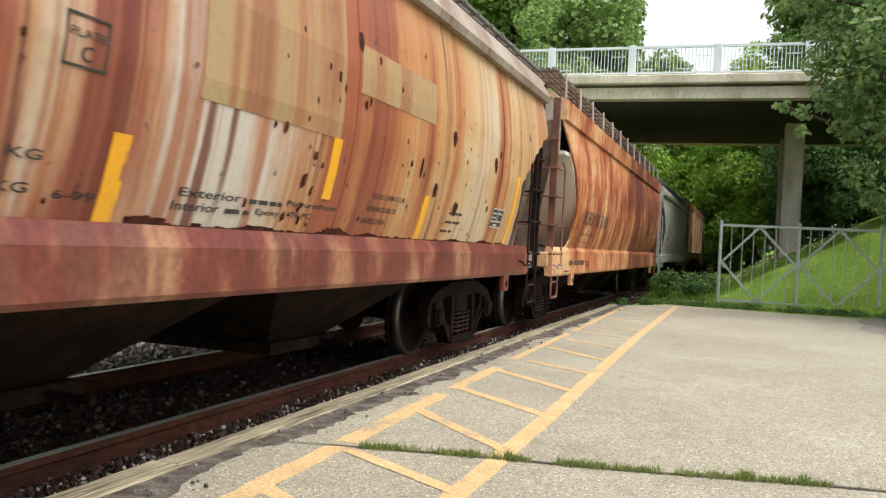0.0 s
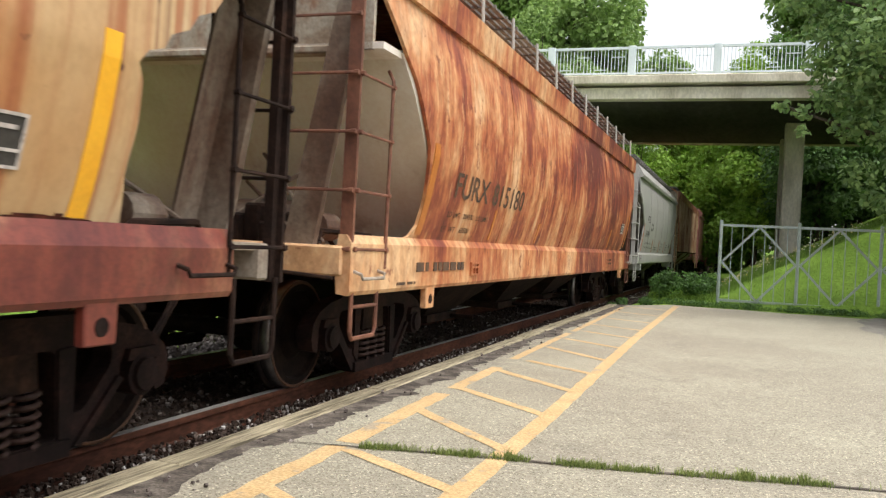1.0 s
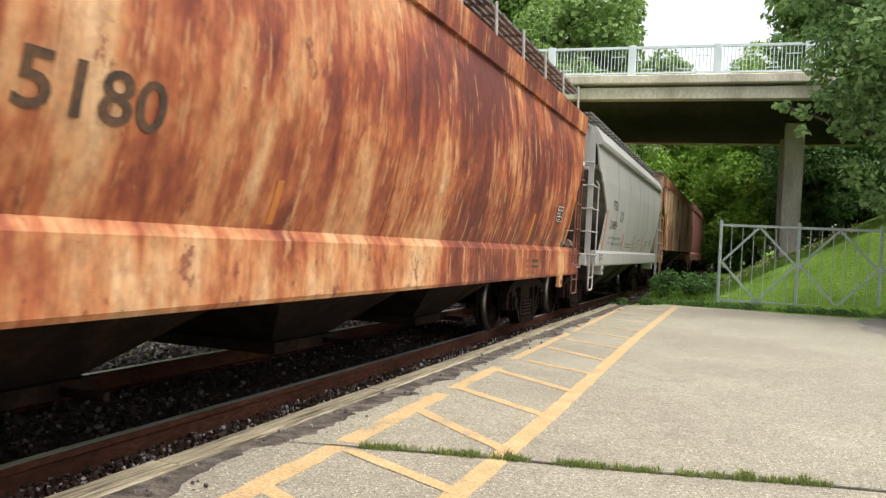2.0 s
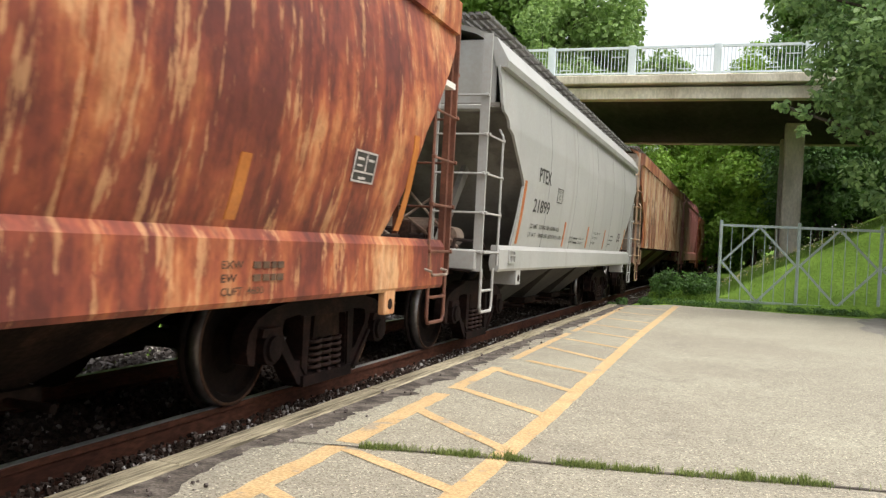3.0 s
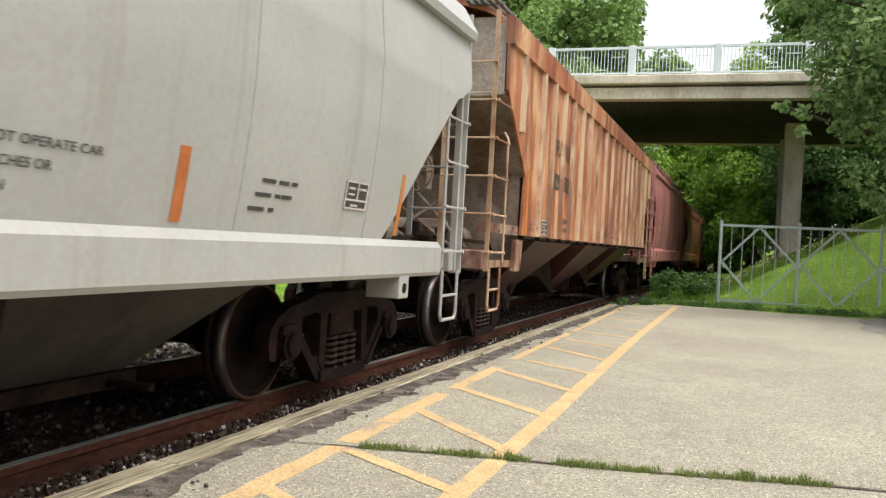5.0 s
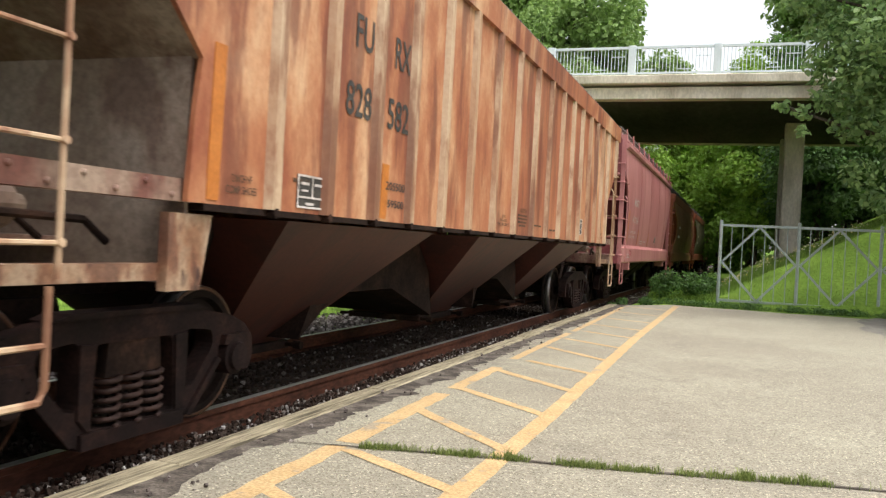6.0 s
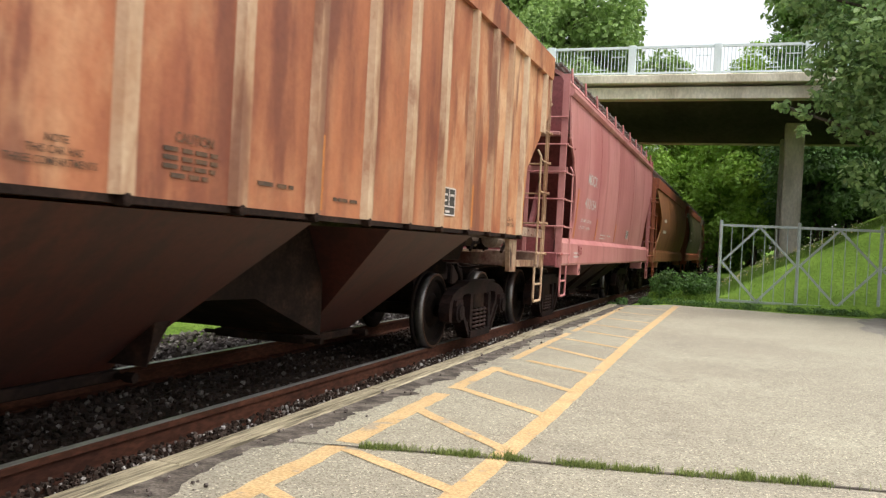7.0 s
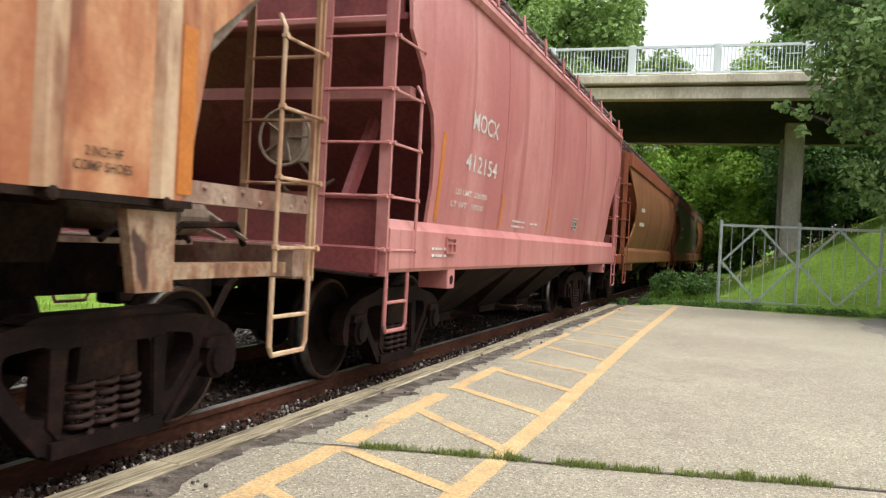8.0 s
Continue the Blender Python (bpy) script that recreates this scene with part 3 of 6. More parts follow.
def make_markings():
    marks = base("platform_markings", pose(0, 0, 0), "worn yellow hatched safety lines painted on the platform", "road marking")
    tagged(marks, kind="structure")
    for (xa, y0), (xb, y1), w in (((-2.06, 2.2), (-2.135, 4.40), 0.13), ((-2.135, 4.50), (-2.185, 6.35), 0.14), ((-2.19, 6.62), (-2.215, 8.05), 0.12), ((-2.24, 8.75), (-2.28, 12.0), 0.09), ((-2.28, 12.3), (-2.39, 18.6), 0.09)):
        bm = B()
        slab_line(bm, (xa, y0), (xb, y1), w, 0, 0.0025, 0.016)
        part("safety_line", bm, yellow_paint, marks)
    for (xa, y0), (xb, y1) in (((-1.215, 2.2), (-1.245, 6.0)), ((-1.245, 6.004), (-1.36, 12.0)), ((-1.36, 12.004), (-1.40, 20.4))):
        bm = B()
        slab_line(bm, (xa, y0), (xb, y1), 0.128, 0, 0.0025)
        part("safety_line", bm, yellow_paint, marks)
    ends = [(3.52, -2.10, 2.95), (4.36, -2.06, 3.87), (5.66, -2.14, 4.80), (6.67, -2.14, 5.95), (7.90, -2.19, 7.08), (8.73, -2.08, 8.20), (10.12, -2.18, 9.28), (11.22, -2.17, 10.62), (12.5, -2.21, 12.0), (13.75, -2.25, 13.3), (15.3, -2.31, 14.85), (17.1, -2.33, 16.7), (18.9, -2.36, 18.6)]
    for y0, x0, y1 in ends:
        bm = B()
        slab_line(bm, (x0, y0), (-1.225 - 0.013 * (y1 - 3.8), y1), 0.10, 0, 0.004, 0.012)
        part("hatch_stripe", bm, yellow_paint, marks)


def blades(name, spots, label, material=None, kind="stuff"):
    """Grass: spots hold (x, y, z, height). Each blade is a bent three-sided strip."""
    rnd = random.Random(len(spots))
    verts, faces = [], []
    for x, y, z, h in spots:
        a, w, lean = rnd.uniform(0, math.tau), 0.10 * h ** 0.5 * 0.12, rnd.uniform(0.1, 0.6) * h
        c, s = math.cos(a), math.sin(a)
        d = rnd.uniform(0, math.tau)
        lx, ly = math.cos(d) * lean, math.sin(d) * lean
        k = len(verts)
        verts += [(x - c * w, y - s * w, z), (x + c * w, y + s * w, z), (x + lx * 0.4 + c * w * 0.7, y + ly * 0.4 + s * w * 0.7, z + h * 0.6),
                  (x + lx * 0.4 - c * w * 0.7, y + ly * 0.4 - s * w * 0.7, z + h * 0.6), (x + lx, y + ly, z + h)]
        faces += [(k, k + 1, k + 2, k + 3), (k + 3, k + 2, k + 4)]
    return tagged(raw(name, verts, faces, material or blade_mat), label, "grass", "", kind)


def crack_y(x):
    return 4.40 + (x + 2.13) * 0.222 + 0.015 * math.sin(3 * x) - 0.006 * max(0, x + 1) ** 2


def make_crack():
    bm = B()
    n = 60
    prev = None
    for i in range(n + 1):
        x = -2.4 + i * 0.085
        w = 0.005 + 0.012 * abs(noise.noise(Vector((x * 4, 0, 0)))) + (0.012 if x > -2.0 else 0)
        y = crack_y(x)
        row = [bm.verts.new((x, y - w, 0.0065)), bm.verts.new((x, y + w, 0.0065))]
        if prev:
            bm.faces.new((prev[0], row[0], row[1], prev[1]))
        prev = row
    thing("pavement_crack", bm, edge_dirt, "earth-filled crack across the asphalt", "crack", "", "structure")
    rnd = random.Random(8)
    spots = []
    for i in range(9500):
        x = rnd.uniform(-2.02, 0.52) if rnd.random() < 0.97 else rnd.uniform(0.5, 2.5)
        dens = 0.62 + 1.3 * noise.noise(Vector((x * 4.5, 7, 0))) + 0.9 * noise.noise(Vector((x * 17, 2, 0)))
        if -1.32 < x < -1.2:
            dens *= 0.4
        if rnd.random() < dens:
            tall = 1.0 + 1.1 * max(0, noise.noise(Vector((x * 7, 1, 0))))
            spots.append((x, crack_y(x) + rnd.gauss(0, 0.022), 0.003, rnd.uniform(0.008, 0.034) * tall * rnd.choice((0.7, 1.0, 1.0, 1.5))))
    blades("crack_grass", spots, "short grass growing out of a platform crack", crack_blade_mat)


def make_track():
    track = base("railway_track", pose(0, 0, 0), "rusty single railway track on wooden ties", "railway track")
    tagged(track, kind="structure")
    prof = [(-0.07, -0.17), (0.07, -0.17), (0.07, -0.155), (0.014, -0.14), (0.012, -0.045), (0.036, -0.035), (0.036, -0.004), (0.03, 0.0), (-0.03, 0.0), (-0.036, -0.004), (-0.036, -0.035), (-0.012, -0.045), (-0.014, -0.14), (-0.07, -0.155)]
    for x in (RAIL_NEAR, RAIL_FAR):
        bm = B()
        prism(bm, [(x + a, z) for a, z in prof], -20, 120, "y")
        rail = part("rail", bm, rail_rust, track, "rust-brown steel rail with a polished head")
        bm = B()
        box(bm, x - 0.028, x + 0.028, -20, 120, 0.0005, 0.003)
        part("rail_head", bm, rail_top, rail)
    me = None
    rnd = random.Random(3)
    bm = B()
    box(bm, -1.22, 1.22, -0.105, 0.105, -0.17, 0)
    soften(bm, 0.012)
    first = part("tie", bm, tie_mat, track)
    first.location = (TRACK - 0.05, 0.3, -0.175)
    for i in range(1, 84):
        ob = first.copy()
        scene.collection.objects.link(ob)
        ob.location = (TRACK - 0.05 + rnd.uniform(-0.03, 0.03), 0.3 + 0.53 * i + rnd.uniform(-0.02, 0.02), -0.175 + rnd.uniform(-0.012, 0.0))
        ob.rotation_euler = (0, 0, rnd.uniform(-0.015, 0.015))


def make_stones():
    """Ballast: uneven eight-cornered stones."""
    rnd = np.random.default_rng(5)
    corner = np.array([(x, y, z) for x in (-1, 1) for y in (-1, 1) for z in (-1, 1)], float)
    quad = [(0, 1, 3, 2), (4, 6, 7, 5), (0, 4, 5, 1), (2, 3, 7, 6), (0, 2, 6, 4), (1, 5, 7, 3)]

    def heap(name, count, xr, ys, z, size, label, material=stone_mat):
        verts, faces = [], []
        for i in range(count):
            x, y = rnd.uniform(*xr), ys(rnd)
            r = size * rnd.uniform(0.5, 1.25)
            q = Euler(rnd.uniform(0, 6.28, 3)).to_matrix()
            c = corner * rnd.uniform(0.45, 1.0, (8, 3)) * r @ np.array(q)
            c += (x, y, z(x) + rnd.uniform(-0.01, 0.03))
            k = len(verts)
            verts += c.tolist()
            faces += [tuple(k + j for j in f) for f in quad]
        tagged(raw(name, verts, faces, material), label, "ballast", "", "stuff")

    def spread(r):
        return 1.0 + 34 * r.uniform() ** 1.7
    heap("ballast_stones", 11000, (-4.76, -3.44), spread, lambda x: -0.170, 0.018, "dark crushed stone ballast between the rails", dark_stone)
    heap("ballast_stones", 11000, (-3.25, -2.79), spread, lambda x: -0.130 + 0.12 * (x + 3.25), 0.012, "crushed stone ballast beside the platform", edge_stone)
    heap("ballast_stones", 12000, (-6.9, -4.98), spread, lambda x: -0.14 - 0.05 * max(0, -5.7 - x), 0.026, "grey crushed stone ballast beyond the track")
    heap("loose_stones", 300, (-2.59, -2.3), spread, lambda x: -0.004, 0.011, "loose pale stones scattered on the platform edge")


def make_bridge():
    y0, y1, zb, zt = 30.0, 43.2, 6.57, 7.38
    bridge = base("road_bridge", pose(0, 0, 0), "concrete road bridge over the railway with steel railings", "bridge")
    tagged(bridge, kind="structure")
    bm = B()
    box(bm, -40, 40, y0 + 0.25, y0 + 0.75, zb, zb + 0.42)
    soften(bm, 0.02)
    part("edge_beam", bm, concrete, bridge)
    bm = B()
    box(bm, -40, 40, y1 - 0.75, y1 - 0.25, zb, zb + 0.42)
    part("edge_beam", bm, concrete, bridge)
    bm = B()
    box(bm, -40, 40, y0, y0 + 0.9, zb + 0.50, zt)
    soften(bm, 0.03)
    part("kerb_beam", bm, concrete, bridge, "stained pale concrete parapet kerb")
    bm = B()
    box(bm, -40, 40, y1 - 0.9, y1, zb + 0.50, zt)
    part("kerb_beam", bm, concrete, bridge)
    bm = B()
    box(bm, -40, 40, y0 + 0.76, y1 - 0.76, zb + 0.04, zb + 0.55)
    part("deck", bm, soffit_mat, bridge, "deck underside with its shade painted dark")
    for yy in (35.6, 40.4):
        for x in (1.3, -9.6):
            bm = B()
            box(bm, x, x + 0.72, yy, yy + 0.75, -0.5, zb)
            soften(bm, 0.04)
            part("pier", bm, concrete, bridge, "square concrete pier")
    # railing
    for side, yr in ((0, y0 + 0.25), (1, y1 - 0.25)):
        posts = range(-8, 10)
        for k in posts:
            x = -6.90 + 2.87 * k
            bm = B()
            box(bm, x - 0.13, x + 0.13, yr - 0.10, yr + 0.10, zt, zt + 1.06)
            soften(bm, 0.012)
            part("railing_post", bm, pale_steel, bridge)
            bm = B()
            box(bm, x + 0.13, x + 2.74, yr - 0.05, yr + 0.05, zt + 0.95, zt + 1.03)
            part("handrail", bm, pale_steel, bridge)
            bm = B()
            box(bm, x + 0.13, x + 2.74, yr - 0.03, yr + 0.03, zt + 0.07, zt + 0.13)
            for j in range(21):
                xx = x + 0.19 + j * 0.122
                box(bm, xx, xx + 0.022, yr - 0.011, yr + 0.011, zt + 0.12 + (0.12 if j % 5 == 2 else 0), zt + 0.94)
            for j in range(4):
                xx = x + 0.31 + j * 0.62
                box(bm, xx, xx + 0.44, yr - 0.013, yr + 0.013, zt + 0.22 + 0.45 * (j % 2), zt + 0.245 + 0.45 * (j % 2))
            part("railing_panel", bm, pale_steel, bridge)


def make_fence():
    fence = base("metal_fence", pose(0, 0, 0), "grey painted steel fence with diamond braces beside the platform", "fence")
    y, w = 22.0, 1.78
    for k in range(6):
        x = -0.54 + w * k
        low = 0.12
        top = 2.05
        bm = B()
        tube(bm, [(x, y, low - 0.5), (x, y, top + 0.06)], 0.04, 10)
        part("fence_post", bm, fence_mat, fence)
        if k == 5:
            break
        for z in (top - 0.06, low + 0.02):
            bm = B()
            box(bm, x + 0.03, x + w - 0.03, y - 0.025, y + 0.025, z - 0.03, z + 0.03)
            part("fence_rail", bm, fence_mat, fence)
        for j in range(1, 7):
            bm = B()
            xx = x + j * w / 7
            tube(bm, [(xx, y, low), (xx, y, top - 0.06)], 0.011, 6)
            part("fence_bar", bm, fence_mat, fence)
        mid = (low + top) / 2
        c = [(x + 0.05, mid), (x + w / 2, top - 0.08), (x + w - 0.05, mid), (x + w / 2, low + 0.04)]
        for a, b in zip(c, c[1:] + c[:1]):
            bm = B()
            d = Vector((b[0] - a[0], b[1] - a[1]))
            s = Vector((-d.y, d.x)).normalized() * 0.026
            prism(bm, [(a[0] - s.x, a[1] - s.y), (b[0] - s.x, b[1] - s.y), (b[0] + s.x, b[1] + s.y), (a[0] + s.x, a[1] + s.y)], y - 0.052, y - 0.028, "y")
            part("diamond_brace", bm, fence_mat, fence)


def foliage(clumps, per, size, seed, spread=1.0):
    """Many small folded leaves in clumps. clumps hold (x, y, z, radius)."""
    rnd = np.random.default_rng(seed)
    out_v, out_f = [], []
    for cx, cy, cz, r in clumps:
        n = int(per * r * r)
        d = rnd.normal(size=(n, 3))
        d /= np.linalg.norm(d, axis=1)[:, None] + 1e-9
        rad = r * rnd.uniform(0.35, 1.05, n) ** 0.6 * spread
        p = d * rad[:, None] * (1, 1, 0.8) + (cx, cy, cz)
        up = d * (0.5, 0.5, 0.3) + rnd.normal(size=(n, 3)) * 0.5 + (0, 0, 0.5)
        up /= np.linalg.norm(up, axis=1)[:, None]
        t = np.cross(up, rnd.normal(size=(n, 3)))
        t /= np.linalg.norm(t, axis=1)[:, None] + 1e-9
        b = np.cross(up, t)
        s = size * rnd.uniform(0.6, 1.25, n)[:, None]
        quad = np.stack([p - t * s, p + b * s * 0.62 - up * s * 0.2 - t * s * 0.1, p + t * s - up * s * 0.3, p - b * s * 0.62 - up * s * 0.2 - t * s * 0.1], 1)
        out_v.append(quad.reshape(-1, 3))
    v = np.concatenate(out_v)
    f = np.arange(len(v)).reshape(-1, 4)
    return v.tolist(), f.tolist()


def make_tree(name, x, y, height, crown, leaf, per, size, seed, label, clumps=40, trunk_r=0.2, clump_r=(0.7, 1.3), boughs=()):
    """crown: centre height and the three half-widths, and a shift of the crown's middle from the trunk."""
    rnd = random.Random(seed)
    zb = hill(x, y)
    tree = base(name, pose(x, y, zb), label, "tree")
    zc, rx, ry, rz, dx, dy = crown
    cl = []
    while len(cl) < clumps:
        a = [rnd.uniform(-1, 1) for _ in range(3)]
        q = math.sqrt(sum(k * k for k in a))
        if 0.35 < q < 1.0:
            cl.append((dx + a[0] * rx, dy + a[1] * ry, zc + a[2] * rz, rnd.uniform(*clump_r)))
    cl += [(a - x, b - y, e - zb, r) for a, b, e, r in boughs]
    bm = B()
    top = zc + rz * 0.5
    pts = [(0, 0, -0.3), (0.05, 0, top * 0.2), (dx * 0.2, dy * 0.2, top * 0.45), (dx * 0.6, dy * 0.6, top * 0.75), (dx, dy, top)]
    for p, q, r0, r1 in zip(pts, pts[1:], (1.25, 0.95, 0.75, 0.45), (0.95, 0.75, 0.45, 0.15)):
        p, q = Vector(p), Vector(q)
        ring = [[bm.verts.new(c + Vector((math.cos(k * math.tau / 9), math.sin(k * math.tau / 9), 0)) * trunk_r * r * rnd.uniform(0.92, 1.08)) for k in range(9)] for c, r in ((p, r0), (q, r1))]
        for k in range(9):
            bm.faces.new((ring[0][k], ring[0][(k + 1) % 9], ring[1][(k + 1) % 9], ring[1][k]))
    part("trunk", bm, bark, tree, smooth=True)
    for cx, cy, cz, r in cl[::3]:
        bm = B()
        z0 = min(cz - 0.4, top * 0.8) * rnd.uniform(0.55, 0.85)
        f = z0 / top
        tube(bm, [(dx * f * 0.8, dy * f * 0.8, z0), (cx * 0.5 + dx * f * 0.4, cy * 0.5 + dy * f * 0.4, z0 + (cz - z0) * 0.65), (cx, cy, cz)], trunk_r * 0.16, 6)
        part("limb", bm, bark, tree)
    v, f = foliage(cl, per, size, seed)
    crown_ob = raw("crown", v, f, leaf)
    crown_ob.parent = tree
    return tree


def make_plants():
    make_tree("maple_tree", 5.5, 20.6, 9.5, (5.6, 3.2, 2.6, 4.3, -0.3, -0.8), leaf_near, 820, 0.085, 11, "leafy green maple beside the fence and bridge", 60, 0.2, (0.7, 1.15),
              [(1.1, 19.6, 6.9, 0.6), (1.5, 19.8, 6.2, 0.6), (1.9, 19.6, 5.6, 0.6), (0.62, 19.5, 4.5, 0.2), (1.0, 19.5, 4.35, 0.24), (1.05, 19.4, 3.95, 0.17), (1.9, 19.6, 4.1, 0.4), (2.2, 19.5, 3.1, 0.4), (2.6, 19.6, 2.6, 0.4), (3.0, 19.6, 2.1, 0.4), (1.5, 19.5, 4.6, 0.35), (2.5, 19.6, 4.2, 0.7), (2.4, 19.7, 5.2, 0.7), (1.7, 19.7, 7.6, 0.8), (1.3, 19.5, 5.4, 0.4)])
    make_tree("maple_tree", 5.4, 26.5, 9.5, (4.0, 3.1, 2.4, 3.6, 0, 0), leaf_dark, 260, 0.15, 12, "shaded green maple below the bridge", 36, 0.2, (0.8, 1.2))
    make_tree("tall_tree", -12.6, 62, 22, (13.6, 5.6, 5.0, 5.0, 0, 0), leaf_far, 150, 0.24, 13, "tall bright green tree behind the bridge", 60, 0.45, (1.3, 2.3))
    make_tree("tall_tree", -20.5, 62, 22, (15, 6.0, 5.0, 6.5, 0, 0), leaf_far, 130, 0.26, 14, "tall bright green tree behind the bridge", 50, 0.45, (1.4, 2.4))
    make_tree("tall_tree", -6.6, 70, 20, (14.2, 2.2, 1.5, 3.0, 0, 0), leaf_far, 120, 0.22, 15, "slender green tree beyond the bridge", 30, 0.3, (0.8, 1.5))
    make_tree("tall_tree", 6.6, 66, 22, (15.5, 5.4, 4.5, 6.0, 0, 0), leaf_far, 120, 0.26, 16, "tall green tree beyond the bridge", 50, 0.4, (1.2, 2.2))
    rnd = random.Random(21)
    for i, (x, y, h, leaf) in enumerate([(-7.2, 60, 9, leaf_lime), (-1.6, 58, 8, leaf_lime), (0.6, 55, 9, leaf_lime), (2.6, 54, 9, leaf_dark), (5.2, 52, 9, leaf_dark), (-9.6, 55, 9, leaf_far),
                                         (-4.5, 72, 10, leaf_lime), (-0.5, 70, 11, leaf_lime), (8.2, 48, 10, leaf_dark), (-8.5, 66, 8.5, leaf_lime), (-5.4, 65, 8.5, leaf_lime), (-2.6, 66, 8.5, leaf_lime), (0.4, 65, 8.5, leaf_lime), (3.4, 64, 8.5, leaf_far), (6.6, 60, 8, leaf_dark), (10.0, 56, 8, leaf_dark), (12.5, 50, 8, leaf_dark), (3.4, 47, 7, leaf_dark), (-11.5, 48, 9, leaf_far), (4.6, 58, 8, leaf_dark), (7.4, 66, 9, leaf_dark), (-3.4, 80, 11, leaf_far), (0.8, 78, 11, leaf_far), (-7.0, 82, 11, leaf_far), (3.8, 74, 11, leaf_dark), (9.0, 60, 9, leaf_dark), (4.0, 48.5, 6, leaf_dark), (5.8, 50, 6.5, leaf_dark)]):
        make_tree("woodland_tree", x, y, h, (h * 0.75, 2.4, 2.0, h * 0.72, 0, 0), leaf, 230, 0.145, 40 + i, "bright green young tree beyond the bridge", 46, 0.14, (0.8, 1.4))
    for i, (x, y) in enumerate([(-14, 22), (-18, 30), (-20, 14), (-16, 8), (-21, 2), (-17, 40)]):
        make_tree("lineside_tree", x, y, 9, (5.5, 3.0, 3.0, 3.8, 0, 0), leaf_far, 60, 0.26, 60 + i, "leafy green tree across the railway", 26, 0.2, (0.9, 1.5))
    for i, (x, y, s) in enumerate([(-1.75, 22.3, 1.0), (-1.15, 22.8, 0.7), (-2.75, 20.2, 0.45), (-1.0, 24.4, 0.8)]):
        cl = [(rnd.uniform(-0.4, 0.4) * s, rnd.uniform(-0.3, 0.3) * s, 0.2 * s + rnd.uniform(0, 0.45) * s, 0.24 * s) for _ in range(12)]
        v, f = foliage(cl, 2200 / (s * s) ** 0.5, 0.04, 80 + i)
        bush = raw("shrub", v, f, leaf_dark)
        bush.location = (x, y, hill(x, y))
        tagged(bush, "low green bush at the end of the platform", "bush")
    spots, mown = [], []
    for i in range(90000):
        x, y = rnd.uniform(-2.4, 9.0), 20.0 + rnd.random() ** 1.3 * 14
        if y < 20.75 + 0.12 * max(0, x):
            continue
        if x < -0.6 or y > 24.2 + 0.9 * x or (y < 21.4 and rnd.random() < 0.5):
            spots.append((x, y, hill(x, y) - 0.02, rnd.uniform(0.07, 0.2) * (0.6 if y < 22.2 else 1.2)))
        else:
            mown.append((x, y, hill(x, y) - 0.02, rnd.uniform(0.05, 0.10)))
    blades("bank_grass", spots, "rough green grass and weeds beside the bank")
    blades("bank_lawn", mown, "smooth mown grass on the bank behind the fence", lawn_mat)
    spots = []
    for i in range(16000):
        x, y = rnd.uniform(-13.0, -6.3), 3 + rnd.random() * 30
        spots.append((x, y, hill(x, y) - 0.02, rnd.uniform(0.05, 0.14)))
    blades("lawn_grass", spots, "mown green grass across the railway", lawn_mat)
    cl = []
    for i in range(90):
        x = rnd.uniform(-2.3, 5.0)
        y = 20.95 + 0.12 * max(0, x) + rnd.uniform(-0.12, 0.35)
        if x < -1.5:
            y -= 0.9 * (-1.5 - x)
        cl.append((x, y, 0.05, rnd.uniform(0.06, 0.16)))
    v, f = foliage(cl, 5200, 0.028, 71)
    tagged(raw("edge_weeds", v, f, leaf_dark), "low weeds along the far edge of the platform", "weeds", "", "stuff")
    verts, faces = [], []
    for i in range(200):
        x = rnd.uniform(-0.9, 3.4)
        y = 24.4 + 0.9 * max(x, -0.6) + rnd.uniform(0, 1.0)
        z, r = hill(x, y) + rnd.uniform(0.12, 0.4), 0.024
        k = len(verts)
        verts += [(x - r, y, z), (x, y - r, z + r * 0.5), (x + r, y, z), (x, y + r, z + r * 0.5), (x, y, z + r * 1.4)]
        faces += [(k, k + 1, k + 4), (k + 1, k + 2, k + 4), (k + 2, k + 3, k + 4), (k + 3, k, k + 4)]
    tagged(raw("wild_flowers", verts, faces, worn("pale_petals", [(0.4, (0.7, 0.6, 0.12)), (0.6, (0.75, 0.72, 0.6))], (1, 1, 1), 9.0)), "white and yellow wild flowers among tall grass", "flowers", "", "stuff")


def make_house():
    """A red brick house far off on the rise across the railway."""
    house = base("brick_house", pose(-46, 47, 8.6, 0, 0, 25), "red brick house with white windows beyond the lawn", "house")
    bm = B()
    box(bm, -5, 5, -4, 4, -6, 3.4)
    part("wall", bm, brick_red, house)
    bm = B()
    prism(bm, [(-4.4, 3.4), (4.4, 3.4), (0, 5.6)], -5.4, 5.4, "x")
    part("roof", bm, soffit_mat, house, "dark shingled roof")
    for y in (-2.6, 0.0, 2.6):
        bm = B()
        box(bm, 5.0, 5.06, y - 0.6, y + 0.6, 0.9, 2.4)
        win = part("window", bm, pale_steel, house, "white framed window")
        for a in (-0.28, 0.28):
            bm = B()
            box(bm, 5.06, 5.07, y + a - 0.22, y + a + 0.22, 1.0, 2.3)
            part("pane", bm, soffit_mat, win)
    for x in (-3.0, 0.0, 3.0):
        bm = B()
        box(bm, x - 0.6, x + 0.6, -4.06, -4.0, 0.9, 2.4)
        part("window", bm, pale_steel, house)


# ---- the train ----
def interp(table, z):
    """Linear look-up in (z, value) rows."""
    if z <= table[0][0]:
        return table[0][1]
    for (a, va), (b, vb) in zip(table, table[1:]):
        if z <= b:
            return va + (vb - va) * (z - a) / (b - a) if b > a else vb
    return table[-1][1]


